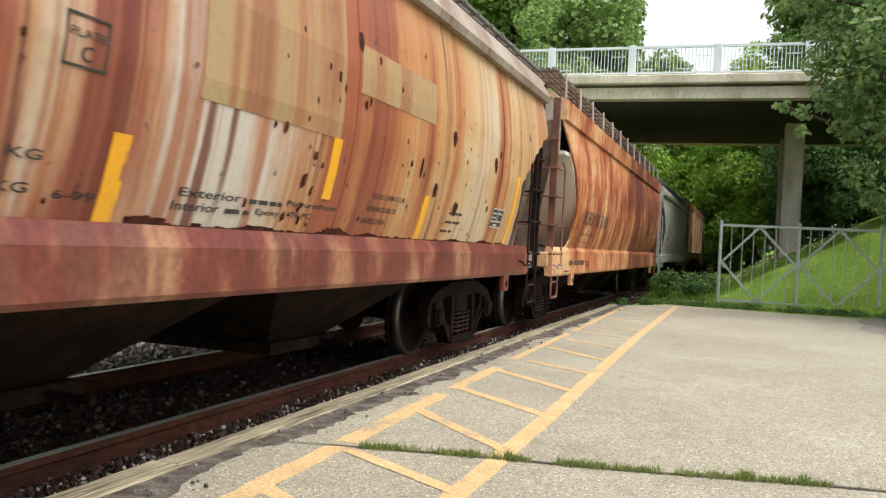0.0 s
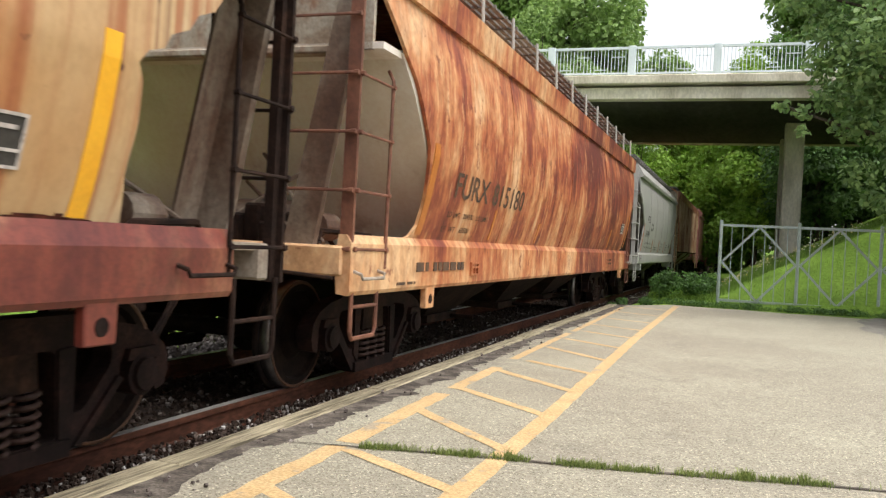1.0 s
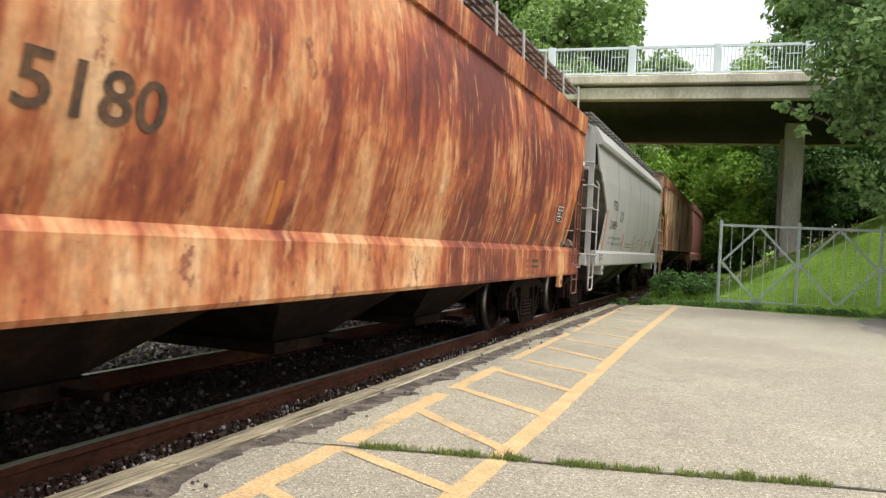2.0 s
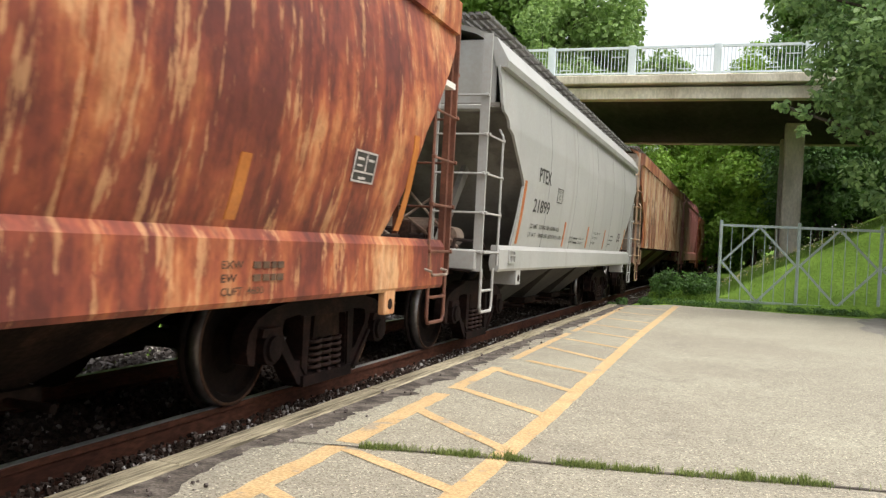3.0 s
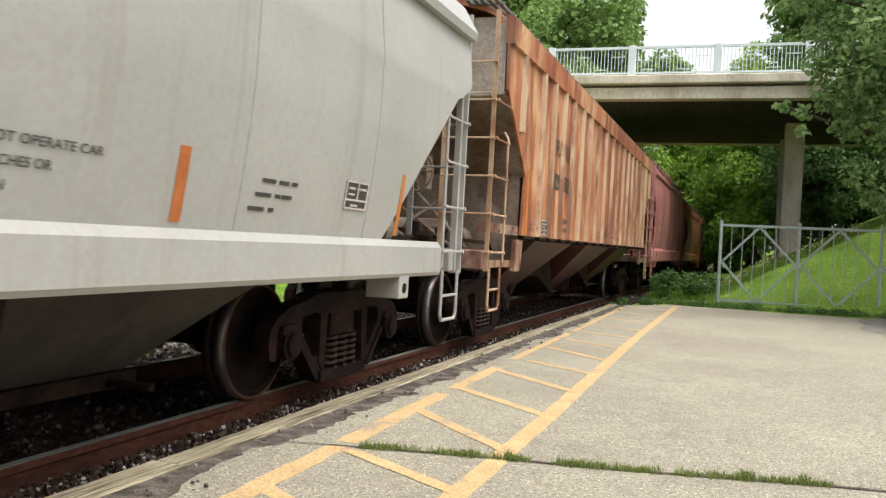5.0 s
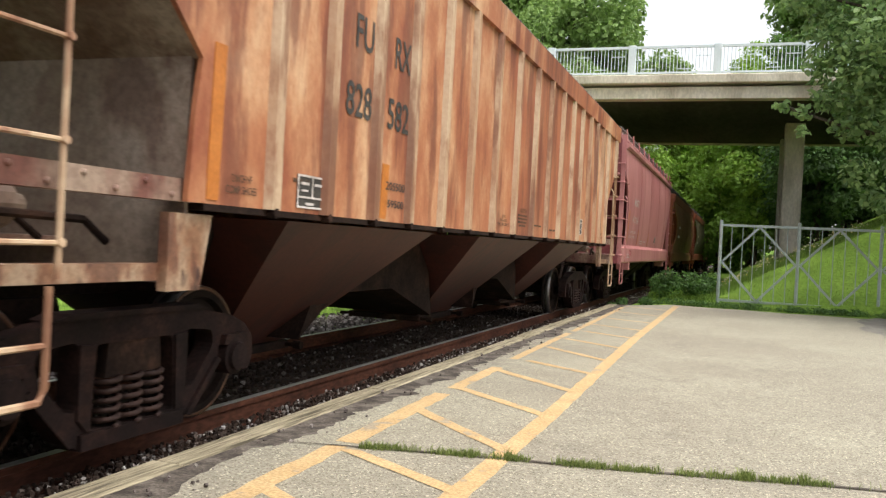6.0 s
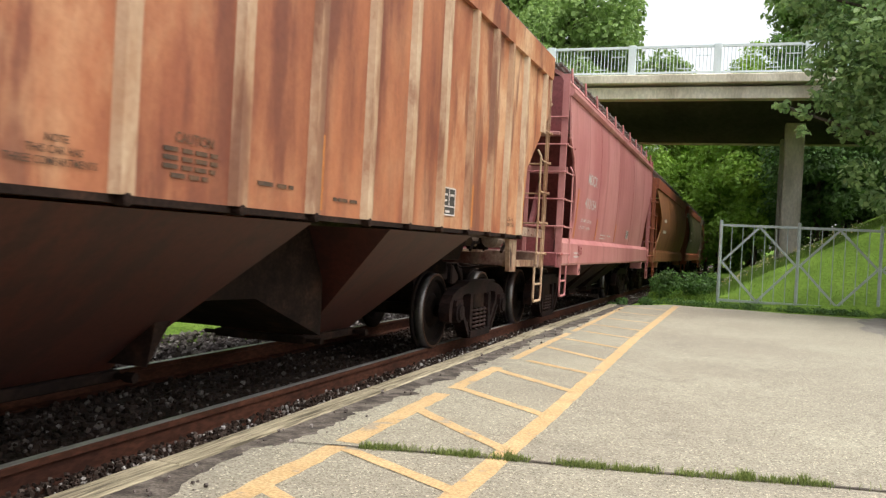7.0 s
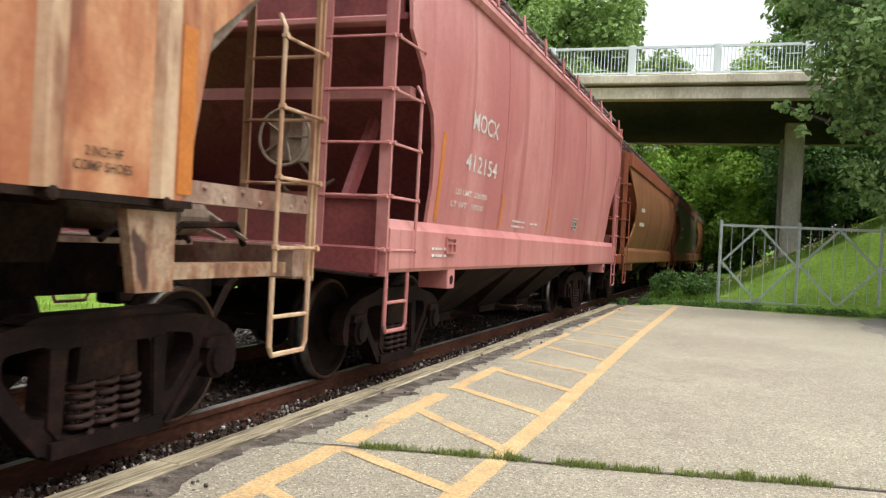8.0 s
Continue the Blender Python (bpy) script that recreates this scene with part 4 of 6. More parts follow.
def make_shared():
    """Meshes that all the wagons' trucks use."""
    shared = {}

    def keep(key, bm, material, smooth=False):
        ob = link_mesh(key, bm, material, smooth)
        shared[key] = ob.data
        bpy.data.objects.remove(ob)
    bm = B()
    lathe(bm, [(-0.9, 0.07), (0.9, 0.07)], 12)
    for s in (-1, 1):
        prof = [(0.69, 0.10), (0.69, 0.14), (0.735, 0.17), (0.745, 0.30), (0.70, 0.345), (0.70, 0.452), (0.725, 0.452), (0.738, 0.424), (0.84, 0.418), (0.84, 0.352), (0.80, 0.335), (0.79, 0.20), (0.835, 0.15), (0.84, 0.10)]
        lathe(bm, [(s * a, r) for a, r in prof], 40)
    keep("wheelset", bm, wheel_mat)
    bm = B()
    lathe(bm, [(0.8405, 0.395), (0.8435, 0.398), (0.8435, 0.412), (0.8405, 0.416), (0.8405, 0.395)], 40)
    bmesh.ops.delete(bm, geom=[f for f in bm.faces if len(f.verts) > 4], context="FACES_ONLY")
    keep("rim", bm, rim_mat)
    bm = B()
    lathe(bm, [(0.742, 0.4), (0.742, 0.4255), (0.838, 0.4205), (0.838, 0.4)], 40)
    bmesh.ops.delete(bm, geom=[f for f in bm.faces if len(f.verts) > 4], context="FACES_ONLY")
    keep("tread", bm, tread_mat, True)
    # truck side frame, with its two openings
    bm = B()

    def loop(pts):
        vs = [bm.verts.new((0.965, y, z)) for y, z in pts]
        for a, b in zip(vs, vs[1:] + vs[:1]):
            bm.edges.new((a, b))

    def rounded(pts, r):
        out = []
        for i, p in enumerate(pts):
            p, a, b = Vector(p), Vector(pts[i - 1]), Vector(pts[(i + 1) % len(pts)])
            pa, pb = p + (a - p).normalized() * r, p + (b - p).normalized() * r
            out += [tuple(pa * (1 - f) ** 2 + p * (2 * f * (1 - f)) + pb * f ** 2) for f in (0, 0.33, 0.67, 1)]
        return out
    half = [(0.0, 0.745), (0.52, 0.735), (0.86, 0.68), (1.03, 0.615), (1.12, 0.53), (1.14, 0.42), (1.11, 0.33), (1.035, 0.31), (1.03, 0.49), (0.985, 0.535), (0.79, 0.535), (0.75, 0.49), (0.745, 0.42), (0.47, 0.13), (0.38, 0.085)]
    loop([(-y, z) for y, z in reversed(half[1:])] + half)
    for s in (-1, 1):
        loop(rounded([(s * 0.42, 0.625), (s * 0.68, 0.60), (s * 0.69, 0.50), (s * 0.50, 0.29), (s * 0.42, 0.27)], 0.045))
    loop(rounded([(-0.30, 0.60), (0.30, 0.60), (0.33, 0.17), (-0.33, 0.17)], 0.04))
    bmesh.ops.triangle_fill(bm, use_beauty=True, edges=bm.edges[:])
    pushed = bmesh.ops.extrude_face_region(bm, geom=bm.faces[:])
    bmesh.ops.translate(bm, verts=[v for v in pushed["geom"] if isinstance(v, bmesh.types.BMVert)], vec=(0.125, 0, 0))
    # flanges round the casting, the spring seat and the column wear plates
    box(bm, 0.945, 1.115, -0.40, 0.40, 0.085, 0.165)
    prism(bm, [(-0.60, 0.735), (0.60, 0.735), (0.50, 0.765), (-0.50, 0.765)], 0.95, 1.11, "x")
    for s in (-1, 1):
        prism(bm, [(s * 0.31, 0.60), (s * 0.42, 0.61), (s * 0.42, 0.24), (s * 0.35, 0.17), (s * 0.335, 0.17)], 1.088, 1.105, "x")
        prism(bm, [(s * 0.72, 0.43), (s * 0.755, 0.41), (s * 0.475, 0.115), (s * 0.43, 0.13)], 1.088, 1.112, "x")
        prism(bm, [(s * 0.76, 0.50), (s * 1.02, 0.50), (s * 1.0, 0.56), (s * 0.78, 0.56)], 0.98, 1.13, "x")
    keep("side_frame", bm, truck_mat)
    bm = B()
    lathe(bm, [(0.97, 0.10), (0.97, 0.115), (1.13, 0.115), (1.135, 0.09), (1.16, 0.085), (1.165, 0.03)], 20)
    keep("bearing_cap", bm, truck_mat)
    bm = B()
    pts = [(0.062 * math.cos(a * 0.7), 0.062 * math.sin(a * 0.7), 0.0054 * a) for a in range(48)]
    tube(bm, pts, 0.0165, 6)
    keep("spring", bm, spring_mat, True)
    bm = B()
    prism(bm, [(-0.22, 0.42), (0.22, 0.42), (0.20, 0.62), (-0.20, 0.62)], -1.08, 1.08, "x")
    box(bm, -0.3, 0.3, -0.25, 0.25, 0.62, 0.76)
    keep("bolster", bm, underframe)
    return shared


def shared_part(shared, key, parent, m, label=""):
    ob = new(key, shared[key])
    ob.parent = parent
    ob.matrix_basis = m
    return tagged(ob, label)


def wrap_text(car, words, y0, z0, width, height, prof, material, label="", lift=0.006, x_flat=None):
    """Lettering laid on the curved side: from y0 to the far end, z0 its foot."""
    cu = bpy.data.curves.new("words", "FONT")
    cu.body, cu.size, cu.resolution_u = words, 1.0, 3
    cu.offset = 0.012
    ob = new("words", cu)
    me = bpy.data.meshes.new_from_object(ob.evaluated_get(bpy.context.evaluated_depsgraph_get()))
    bpy.data.objects.remove(ob)
    cut = B()
    cut.from_mesh(me)
    zs = [v.co.y for v in cut.verts]
    for i in range(1, 7):
        level = min(zs) + (max(zs) - min(zs)) * i / 7
        bmesh.ops.bisect_plane(cut, geom=cut.verts[:] + cut.edges[:] + cut.faces[:], plane_co=(0, level, 0), plane_no=(0, 1, 0))
    cut.to_mesh(me)
    cut.free()
    co = np.array([v.co for v in me.vertices])
    lo, hi = co.min(0), co.max(0)
    for v, c in zip(me.vertices, co):
        y = y0 + (c[0] - lo[0]) / (hi[0] - lo[0]) * width
        z = z0 + (c[1] - lo[1]) / (hi[1] - lo[1]) * height
        v.co = ((x_flat if x_flat else interp(prof, z)) + lift, y, z)
    me.materials.clear()
    me.materials.append(material)
    if height < 0.1:
        ob = new("lettering", me)
        ob.parent = car
        tagged(ob, label or "stencilled line of small lettering", kind="stuff")
        return
    # tall letters are parts of their own
    whole = B()
    whole.from_mesh(me)
    todo = set(whole.faces)
    while todo:
        found, edge = set(), [todo.pop()]
        while edge:
            f = edge.pop()
            found.add(f)
            for e in f.edges:
                for g in e.link_faces:
                    if g in todo:
                        todo.remove(g)
                        edge.append(g)
        one, seat = B(), {}
        for f in found:
            one.faces.new([seat.setdefault(v, None) or seat.update({v: one.verts.new(v.co)}) or seat[v] for v in f.verts])
        part("letter", one, material, car, label or "stencilled letter")
    whole.free()


def patch(bm, prof, y0, z0, y1, z1, lean=0.0, lift=0.005, x_flat=None):
    """A thin plate that follows the curved side; lean shifts its top along the wagon."""
    n = max(1, int(abs(z1 - z0) / 0.1))
    rows = []
    for i in range(n + 1):
        z = z0 + (z1 - z0) * i / n
        x, s = (x_flat if x_flat else interp(prof, z)) + lift, lean * i / n
        rows.append([bm.verts.new((x, y0 + s, z)), bm.verts.new((x, y1 + s, z)), bm.verts.new((x - 0.004, y1 + s, z)), bm.verts.new((x - 0.004, y0 + s, z))])
    for a, b in zip(rows, rows[1:]):
        for k in range(4):
            bm.faces.new((a[k], a[(k + 1) % 4], b[(k + 1) % 4], b[k]))
    bm.faces.new(rows[0]), bm.faces.new(rows[-1])


def side_shell(bm, side, prof, front, rear, zs, cols=22):
    """One bulged side sheet, 3 cm thick, between the ragged front and rear outlines (z, y)."""
    outer, inner = [], []
    for z in zs:
        a, b = interp(front, z), interp(rear, z)
        x = interp(prof, z)
        outer.append([bm.verts.new((side * x, a + (b - a) * i / cols, z)) for i in range(cols + 1)])
        inner.append([bm.verts.new((side * (x - 0.03), a + (b - a) * i / cols, z)) for i in range(cols + 1)])
    for g in (outer, inner):
        for r0, r1 in zip(g, g[1:]):
            for i in range(cols):
                bm.faces.new((r0[i], r0[i + 1], r1[i + 1], r1[i]))
    # the cut edges have corners of their own, so that the plate's edge stays crisp
    def rim(*quad):
        bm.faces.new([bm.verts.new(v.co) for v in quad])
    for i in (0, cols):
        for j in range(len(zs) - 1):
            rim(outer[j][i], outer[j + 1][i], inner[j + 1][i], inner[j][i])
    for j in (0, len(zs) - 1):
        for i in range(cols):
            rim(outer[j][i], outer[j][i + 1], inner[j][i + 1], inner[j][i])


def ladder(car, post_a, post_b, z0, z1, rungs, material, tag=""):
    """One upright and round rungs that run from it to the corner post at post_a."""
    (xa, ya), (xb, yb) = post_a, post_b
    bm = B()
    if xa != xb:
        box(bm, xb - 0.028, xb + 0.028, yb - 0.008, yb + 0.008, z0, z1)
    else:
        tube(bm, [(xb, yb, z0 + 0.05), (xb, yb, z1 - 0.08), (xb - math.copysign(0.05, xb), yb + 0.02, z1)], 0.014, 6)
    lad = part("ladder", bm, material, car, tag)
    for z in rungs:
        bm = B()
        tube(bm, [(xa, ya, z), (xb, yb, z)], 0.0115, 6)
        for x, y in (post_a, post_b):
            tube(bm, [(x - 0.012, y, z - 0.001), (x + 0.022, y, z + 0.001)], 0.019, 6)
        part("rung", bm, material, lad)
    return lad


def make_wagon(shared, c):
    """One covered hopper wagon. c holds its places along the track at the start."""
    y_mid = (c["sill"][0] + c["sill"][1]) / 2
    car = base("hopper_wagon", pose(TRACK, y_mid, 0), c["label"], "freight wagon", "wagons of the passing train")
    s0, s1 = (y - y_mid for y in c["sill"])
    u0, u1 = (y - y_mid for y in c["upper"])
    k0, k1 = (y - y_mid for y in c["corner"])
    prof = c["prof"]
    paint, end_paint, sill_paint, metal = c["paint"], c["end"], c["sill_paint"], c["metal"]
    front = [(z, y - y_mid) for z, y in c["front"]]
    rear = [(z, y - y_mid) for z, y in c["rear"]]
    eave, zlow = prof[-1][0], prof[0][0]
    zs = sorted(set([zlow + (eave - zlow) * i / 14 for i in range(15)] + [z for z, _ in front if zlow < z < eave] + [z for z, _ in rear if zlow < z < eave]))
    zs = [z for i, z in enumerate(zs) if i == 0 or z - zs[i - 1] > 0.012]
    for side in (1, -1):
        bm = B()
        side_shell(bm, side, prof, front, rear, zs)
        part("side_panel", bm, paint, car, c["side_label"], smooth=True)
        # eave band
        xe = prof[-1][1]
        bm = B()
        if c["eave"] == "slim":
            poly = [(xe - 0.05, eave - 0.02), (xe + 0.03, eave - 0.02), (xe + 0.06, eave + 0.03), (xe + 0.05, eave + 0.09), (xe - 0.05, eave + 0.14)]
        elif c["eave"] == "sloped":
            poly = [(xe - 0.04, eave - 0.02), (xe + 0.07, eave - 0.02), (xe + 0.085, eave + 0.05), (xe - 0.06, eave + 0.30), (xe - 0.16, eave + 0.32)]
        else:
            poly = [(xe - 0.05, eave - 0.02), (xe + 0.045, eave - 0.02), (xe + 0.05, eave + 0.26), (xe - 0.05, eave + 0.30)]
        prism(bm, [(side * x, z) for x, z in poly], u0, u1, "y")
        part("eave", bm, c["eave_paint"], car)
    # roof
    bm = B()
    xe = prof[-1][1] - 0.08
    arc = [(xe * math.cos(a), eave + 0.24 + 0.32 * math.sin(a)) for a in [math.pi * i / 12 for i in range(13)]]
    prism(bm, arc + [(x * 0.98, z - 0.05) for x, z in reversed(arc)], u0 + 0.02, u1 - 0.02, "y")
    part("roof", bm, c["eave_paint"], car)
    # running boards along the roof, with their posts
    zb = eave + c["board"]
    for side in (1, -1):
        bm = B()
        x0, x1 = side * (xe - 0.42), side * (xe - 0.02)
        n = 5
        for i in range(n):
            a = x0 + (x1 - x0) * i / n
            box(bm, min(a, a + side * 0.05), max(a, a + side * 0.05), u0 - 0.15, u1 + 0.15, zb, zb + 0.03)
        for i in range(int((u1 - u0) / 0.45)):
            box(bm, min(x0, x1), max(x0, x1), u0 + 0.45 * i, u0 + 0.45 * i + 0.03, zb - 0.012, zb + 0.02)
        board = part("running_board", bm, c["board_mat"], car, "open steel roof walkway")
        for i in range(int((u1 - u0) / 1.15) + 1) if c["brackets"] else ():
            y = u0 + 0.2 + i * 1.15
            if y > u1:
                break
            bm = B()
            tube(bm, [(side * (xe + 0.06), y, eave + 0.2), (side * (xe + 0.04), y, zb)], 0.018, 6)
            part("board_bracket", bm, c["bracket_mat"], board)
    for i in range(6):
        bm = B()
        y = u0 + 1.2 + i * (u1 - u0 - 2.4) / 5
        lathe(bm, [(eave + 0.5, 0.3), (eave + 0.62, 0.3), (eave + 0.66, 0.2), (eave + 0.67, 0.02)], 16, "z")
        bmesh.ops.translate(bm, verts=bm.verts, vec=(0, y, 0))
        part("hatch_cover", bm, c["eave_paint"], car)
    # ends: upper bulkhead, slope sheet, end sill, corner posts, ladders
    zn = c["notch"]
    for end, (u, k, s, d) in enumerate(((u0, k0, s0, 1), (u1, k1, s1, -1))):
        bm = B()
        ya, yb = sorted((u + d * 0.03, u + d * 0.07))
        box(bm, -prof[-1][1] + 0.05, prof[-1][1] - 0.05, ya, yb, zn, eave + 0.28)
        part("end_panel", bm, end_paint, car, c["end_label"])
        bm = B()
        xs = interp(prof, zn) - 0.05
        prev = None
        for j in range(7):
            f = j / 6
            z, y = zn + 0.03 + (c["slope_foot"] - zn) * f, u + d * (c["slope0"] + (c["slope"] - c["slope0"]) * f)
            w = min(interp(prof, max(z, zlow)) - 0.035, 1.60 + 0.2 * (z > 1.3)) - c["inset"]
            row = [bm.verts.new(q) for q in ((-w, y, z), (w, y, z), (w, y + d * 0.04, z + 0.04), (-w, y + d * 0.04, z + 0.04))]
            if prev:
                for e in range(4):
                    bm.faces.new((prev[e], prev[(e + 1) % 4], row[(e + 1) % 4], row[e]))
            else:
                bm.faces.new(row)
            prev = row
        bm.faces.new(prev)
        box(bm, -xs, xs, min(u + d * 0.03, u + d * (c["slope0"] + 0.04)), max(u + d * 0.03, u + d * (c["slope0"] + 0.04)), zn, zn + 0.05)
        part("slope_sheet", bm, c["slope_paint"], car, c["slope_label"])
        # braces from the end sill up to the slope sheet
        for x in (1.0, -1.0) if c["sill_kind"] and end not in c["strut"] else ():
            bm = B()
            prism(bm, [(k + d * 0.15, 1.1), (k + d * 0.30, 1.1), (u + d * (c["slope"] * 0.42), zn - (zn - 1.12) * 0.40), (u + d * (c["slope"] * 0.36), zn - (zn - 1.12) * 0.36)], x - 0.03, x + 0.03, "x")
            part("end_brace", bm, c["brace_paint"], car)
        for side in (1, -1) if end in c["strut"] else ():
            bm = B()
            ya, yb = sorted((k + d * 0.06, k + d * 0.12))
            prism(bm, [(side * 1.40, 3.0), (side * 1.58, 3.0), (side * 1.26, 1.12), (side * 1.02, 1.12)], ya, yb, "y")
            prism(bm, [(side * 1.40, 3.0), (side * 1.42, 3.0), (side * 1.045, 1.12), (side * 1.02, 1.12)], min(ya, ya + d * 0.22), max(yb, yb + d * 0.2), "y")
            part("end_strut", bm, end_grime, car, "broad slanting end strut streaked with rust")
        if c["beam"]:
            bm = B()
            ya, yb = sorted((u + d * 0.30, u + d * 0.42))
            box(bm, -1.5, 1.5, ya, yb, c["beam"] - 0.05, c["beam"] + 0.05)
            part("end_beam", bm, paint, car)
        if c["skirt"]:
            bm = B()
            ya, yb = sorted((k + d * 0.10, k + d * 0.14))
            box(bm, -1.46, 1.46, ya, yb, 1.13, c["skirt"])
            box(bm, -1.46, 1.46, min(ya, ya - d * 0.03), max(yb, yb + d * 0.03), c["skirt"], c["skirt"] + 0.04)
            part("end_skirt", bm, end_paint, car)
        bm = B()
        ya, yb = sorted((u - d * 0.03, u + d * 0.10))
        box(bm, -1.44, 1.44, ya, yb, zn - 0.035, zn + 0.025)
        soften(bm, 0.012)
        part("end_ledge", bm, c["ledge_paint"], car)
        if c["grabs"]:
            for side in (1, -1):
                bm = B()
                ya, yb, xg, zg = s + d * 0.06, s + d * 0.46, side * 1.66, c["sill_z"][0] + 0.10
                tube(bm, [(side * 1.59, ya, zg + 0.05), (xg, ya, zg + 0.03), (xg, ya + d * 0.02, zg), (xg, yb - d * 0.02, zg), (xg, yb, zg + 0.03), (side * 1.59, yb, zg + 0.05)], 0.012, 6)
                part("grab_iron", bm, c["grab_paint"], car)
        bm = B()
        ya, yb = sorted((k - d * 0.04, k + d * 0.16))
        box(bm, -1.54, 1.54, ya, yb, 0.93, 1.14)
        soften(bm, 0.015)
        part("end_sill", bm, c["frame_paint"], car)
        bm = B()
        ya, yb = sorted((k, s + d * (1.6 if c["sill_kind"] else 0.1)))
        box(bm, 0.25, 1.50 - c["deck_in"], ya, yb, 1.10, 1.13)
        box(bm, -1.50 + c["deck_in"], -0.25, ya, yb, 1.10, 1.13)
        part("end_deck", bm, c["frame_paint"], car)
        for side in (1, -1):
            bm = B()
            xp = 1.575 * side
            p = c["post"]
            prism(bm, [(xp - side * 0.075 * p, k + d * 0.08 * p), (xp - side * 0.02 * p, k + d * 0.08 * p), (xp - side * 0.02 * p, k + d * 0.03 * p), (xp + side * 0.02 * p, k + d * 0.03 * p), (xp + side * 0.02 * p, k), (xp - side * 0.075 * p, k)], 0.92, eave + 0.25, "z")
            part("corner_post", bm, metal, car)
            rungs = [1.12 + 0.40 * j for j in range(6)]
            yl = k + d * c["ladder"]
            ladder(car, (side * 1.60, k + d * 0.02), (side * 1.60, yl), 0.93, min(2.45, zn + 0.1), [z for z in rungs if z < zn - 0.05], metal, c["metal_label"])
            ladder(car, (side * 1.57, k - d * 0.02), (side * 1.04, k - d * 0.02), 0.93, eave + 0.2, [1.12 + 0.40 * j for j in range(int((eave - 0.9) / 0.4))], metal, c["metal_label"])
            # foot stirrup below the corner
            bm = B()
            ya, yb = k + d * 0.06, k + d * (0.06 + 0.42)
            tube(bm, [(side * 1.58, ya, 0.95), (side * 1.58, ya, 0.55), (side * 1.58, ya + d * 0.03, 0.50), (side * 1.58, yb - d * 0.03, 0.50), (side * 1.58, yb, 0.55), (side * 1.58, yb, 0.95)], 0.016, 6)
            tube(bm, [(side * 1.58, ya, 0.72), (side * 1.58, yb, 0.72)], 0.013, 6)
            part("foot_stirrup", bm, metal, car)
            # jacking pad
            if not c["sill_kind"]:
                continue
            bm = B()
            yj = (c["wheels"][0] if d > 0 else c["wheels"][2]) - y_mid + 0.92
            zj = c["sill_z"][0]
            prism(bm, [(yj - 0.095, zj - 0.19), (yj + 0.095, zj - 0.19), (yj + 0.10, zj + 0.02), (yj - 0.10, zj + 0.02)], side * (1.53 if c["grabs"] else 1.30), side * 1.588, "x")
            soften(bm, 0.008)
            pad = part("jacking_pad", bm, sill_paint, car)
            bm = B()
            lathe(bm, [(side * 1.586, 0.001), (side * 1.586, 0.042), (side * 1.592, 0.042), (side * 1.592, 0.001)], 14)
            bmesh.ops.translate(bm, verts=bm.verts, vec=(0, yj, zj - 0.11))
            part("pad_hole", bm, underframe, pad)
        # coupler, air hose, and cut lever
        bm = B()
        kk = k - d * 0.62
        box(bm, -0.10, 0.10, min(kk, k), max(kk, k), 0.66, 0.86)
        box(bm, -0.17, 0.17, min(kk, kk + d * 0.22), max(kk, kk + d * 0.22), 0.60, 0.92)
        soften(bm, 0.02)
        part("coupler", bm, underframe, car, "rusty knuckle coupler")
        bm = B()
        tube(bm, [(0.35, k, 0.9), (0.36, k - d * 0.2, 0.75), (0.33, k - d * 0.42, 0.42), (0.25, k - d * 0.6, 0.38)], 0.03, 8)
        part("air_hose", bm, underframe, car)
        bm = B()
        tube(bm, [(1.5, k - d * 0.08, 0.92), (1.0, k - d * 0.12, 0.95), (0.4, k - d * 0.14, 0.86), (0.2, k - d * 0.3, 0.9)], 0.014, 6)
        part("cut_lever", bm, underframe, car)
        # end machinery: reservoir, pipes, brake wheel on one end
        bm = B()
        lathe(bm, [(-0.3, 0.02), (-0.29, 0.15), (0.29, 0.15), (0.3, 0.02)], 16)
        bmesh.ops.translate(bm, verts=bm.verts, vec=(0.55, k + d * 0.7, 1.32))
        part("air_reservoir", bm, end_grime, car)
        for j, x in enumerate((0.15, 0.8, 1.2, -0.4)):
            bm = B()
            tube(bm, [(x, k + d * 0.2, 1.12), (x, k + d * 0.3, 1.2 + 0.02 * j), (x + 0.1, k + d * 0.95, 1.22), (x + 0.1, k + d * 1.1, 1.12)], 0.02, 6)
            part("brake_pipe", bm, underframe, car)
        bm = B()
        lathe(bm, [(-0.16, 0.02), (-0.15, 0.11), (0.10, 0.11), (0.12, 0.06), (0.2, 0.05)], 14, "y")
        bmesh.ops.translate(bm, verts=bm.verts, vec=(1.05, k + d * 0.62, 1.27))
        part("brake_cylinder", bm, end_grime, car)
        bm = B()
        for x, y, w, h in ((0.35, 0.42, 0.10, 0.22), (0.52, 0.50, 0.07, 0.30), (0.72, 0.40, 0.08, 0.16), (0.88, 0.48, 0.06, 0.24)):
            box(bm, x - w, x + w, k + d * y - 0.07, k + d * y + 0.07, 1.13, 1.13 + h)
        soften(bm, 0.02)
        part("brake_valve", bm, underframe, car, "dark cast brake valve")
        for x0, x1, z1 in ((1.25, 0.35, 1.85), (1.1, 0.2, 1.62), (0.2, 0.7, 1.7)):
            bm = B()
            tube(bm, [(x0, k + d * 0.25, 1.15), (x1, k + d * 0.85, z1)], 0.016, 6)
            part("brake_rod", bm, end_grime, car)
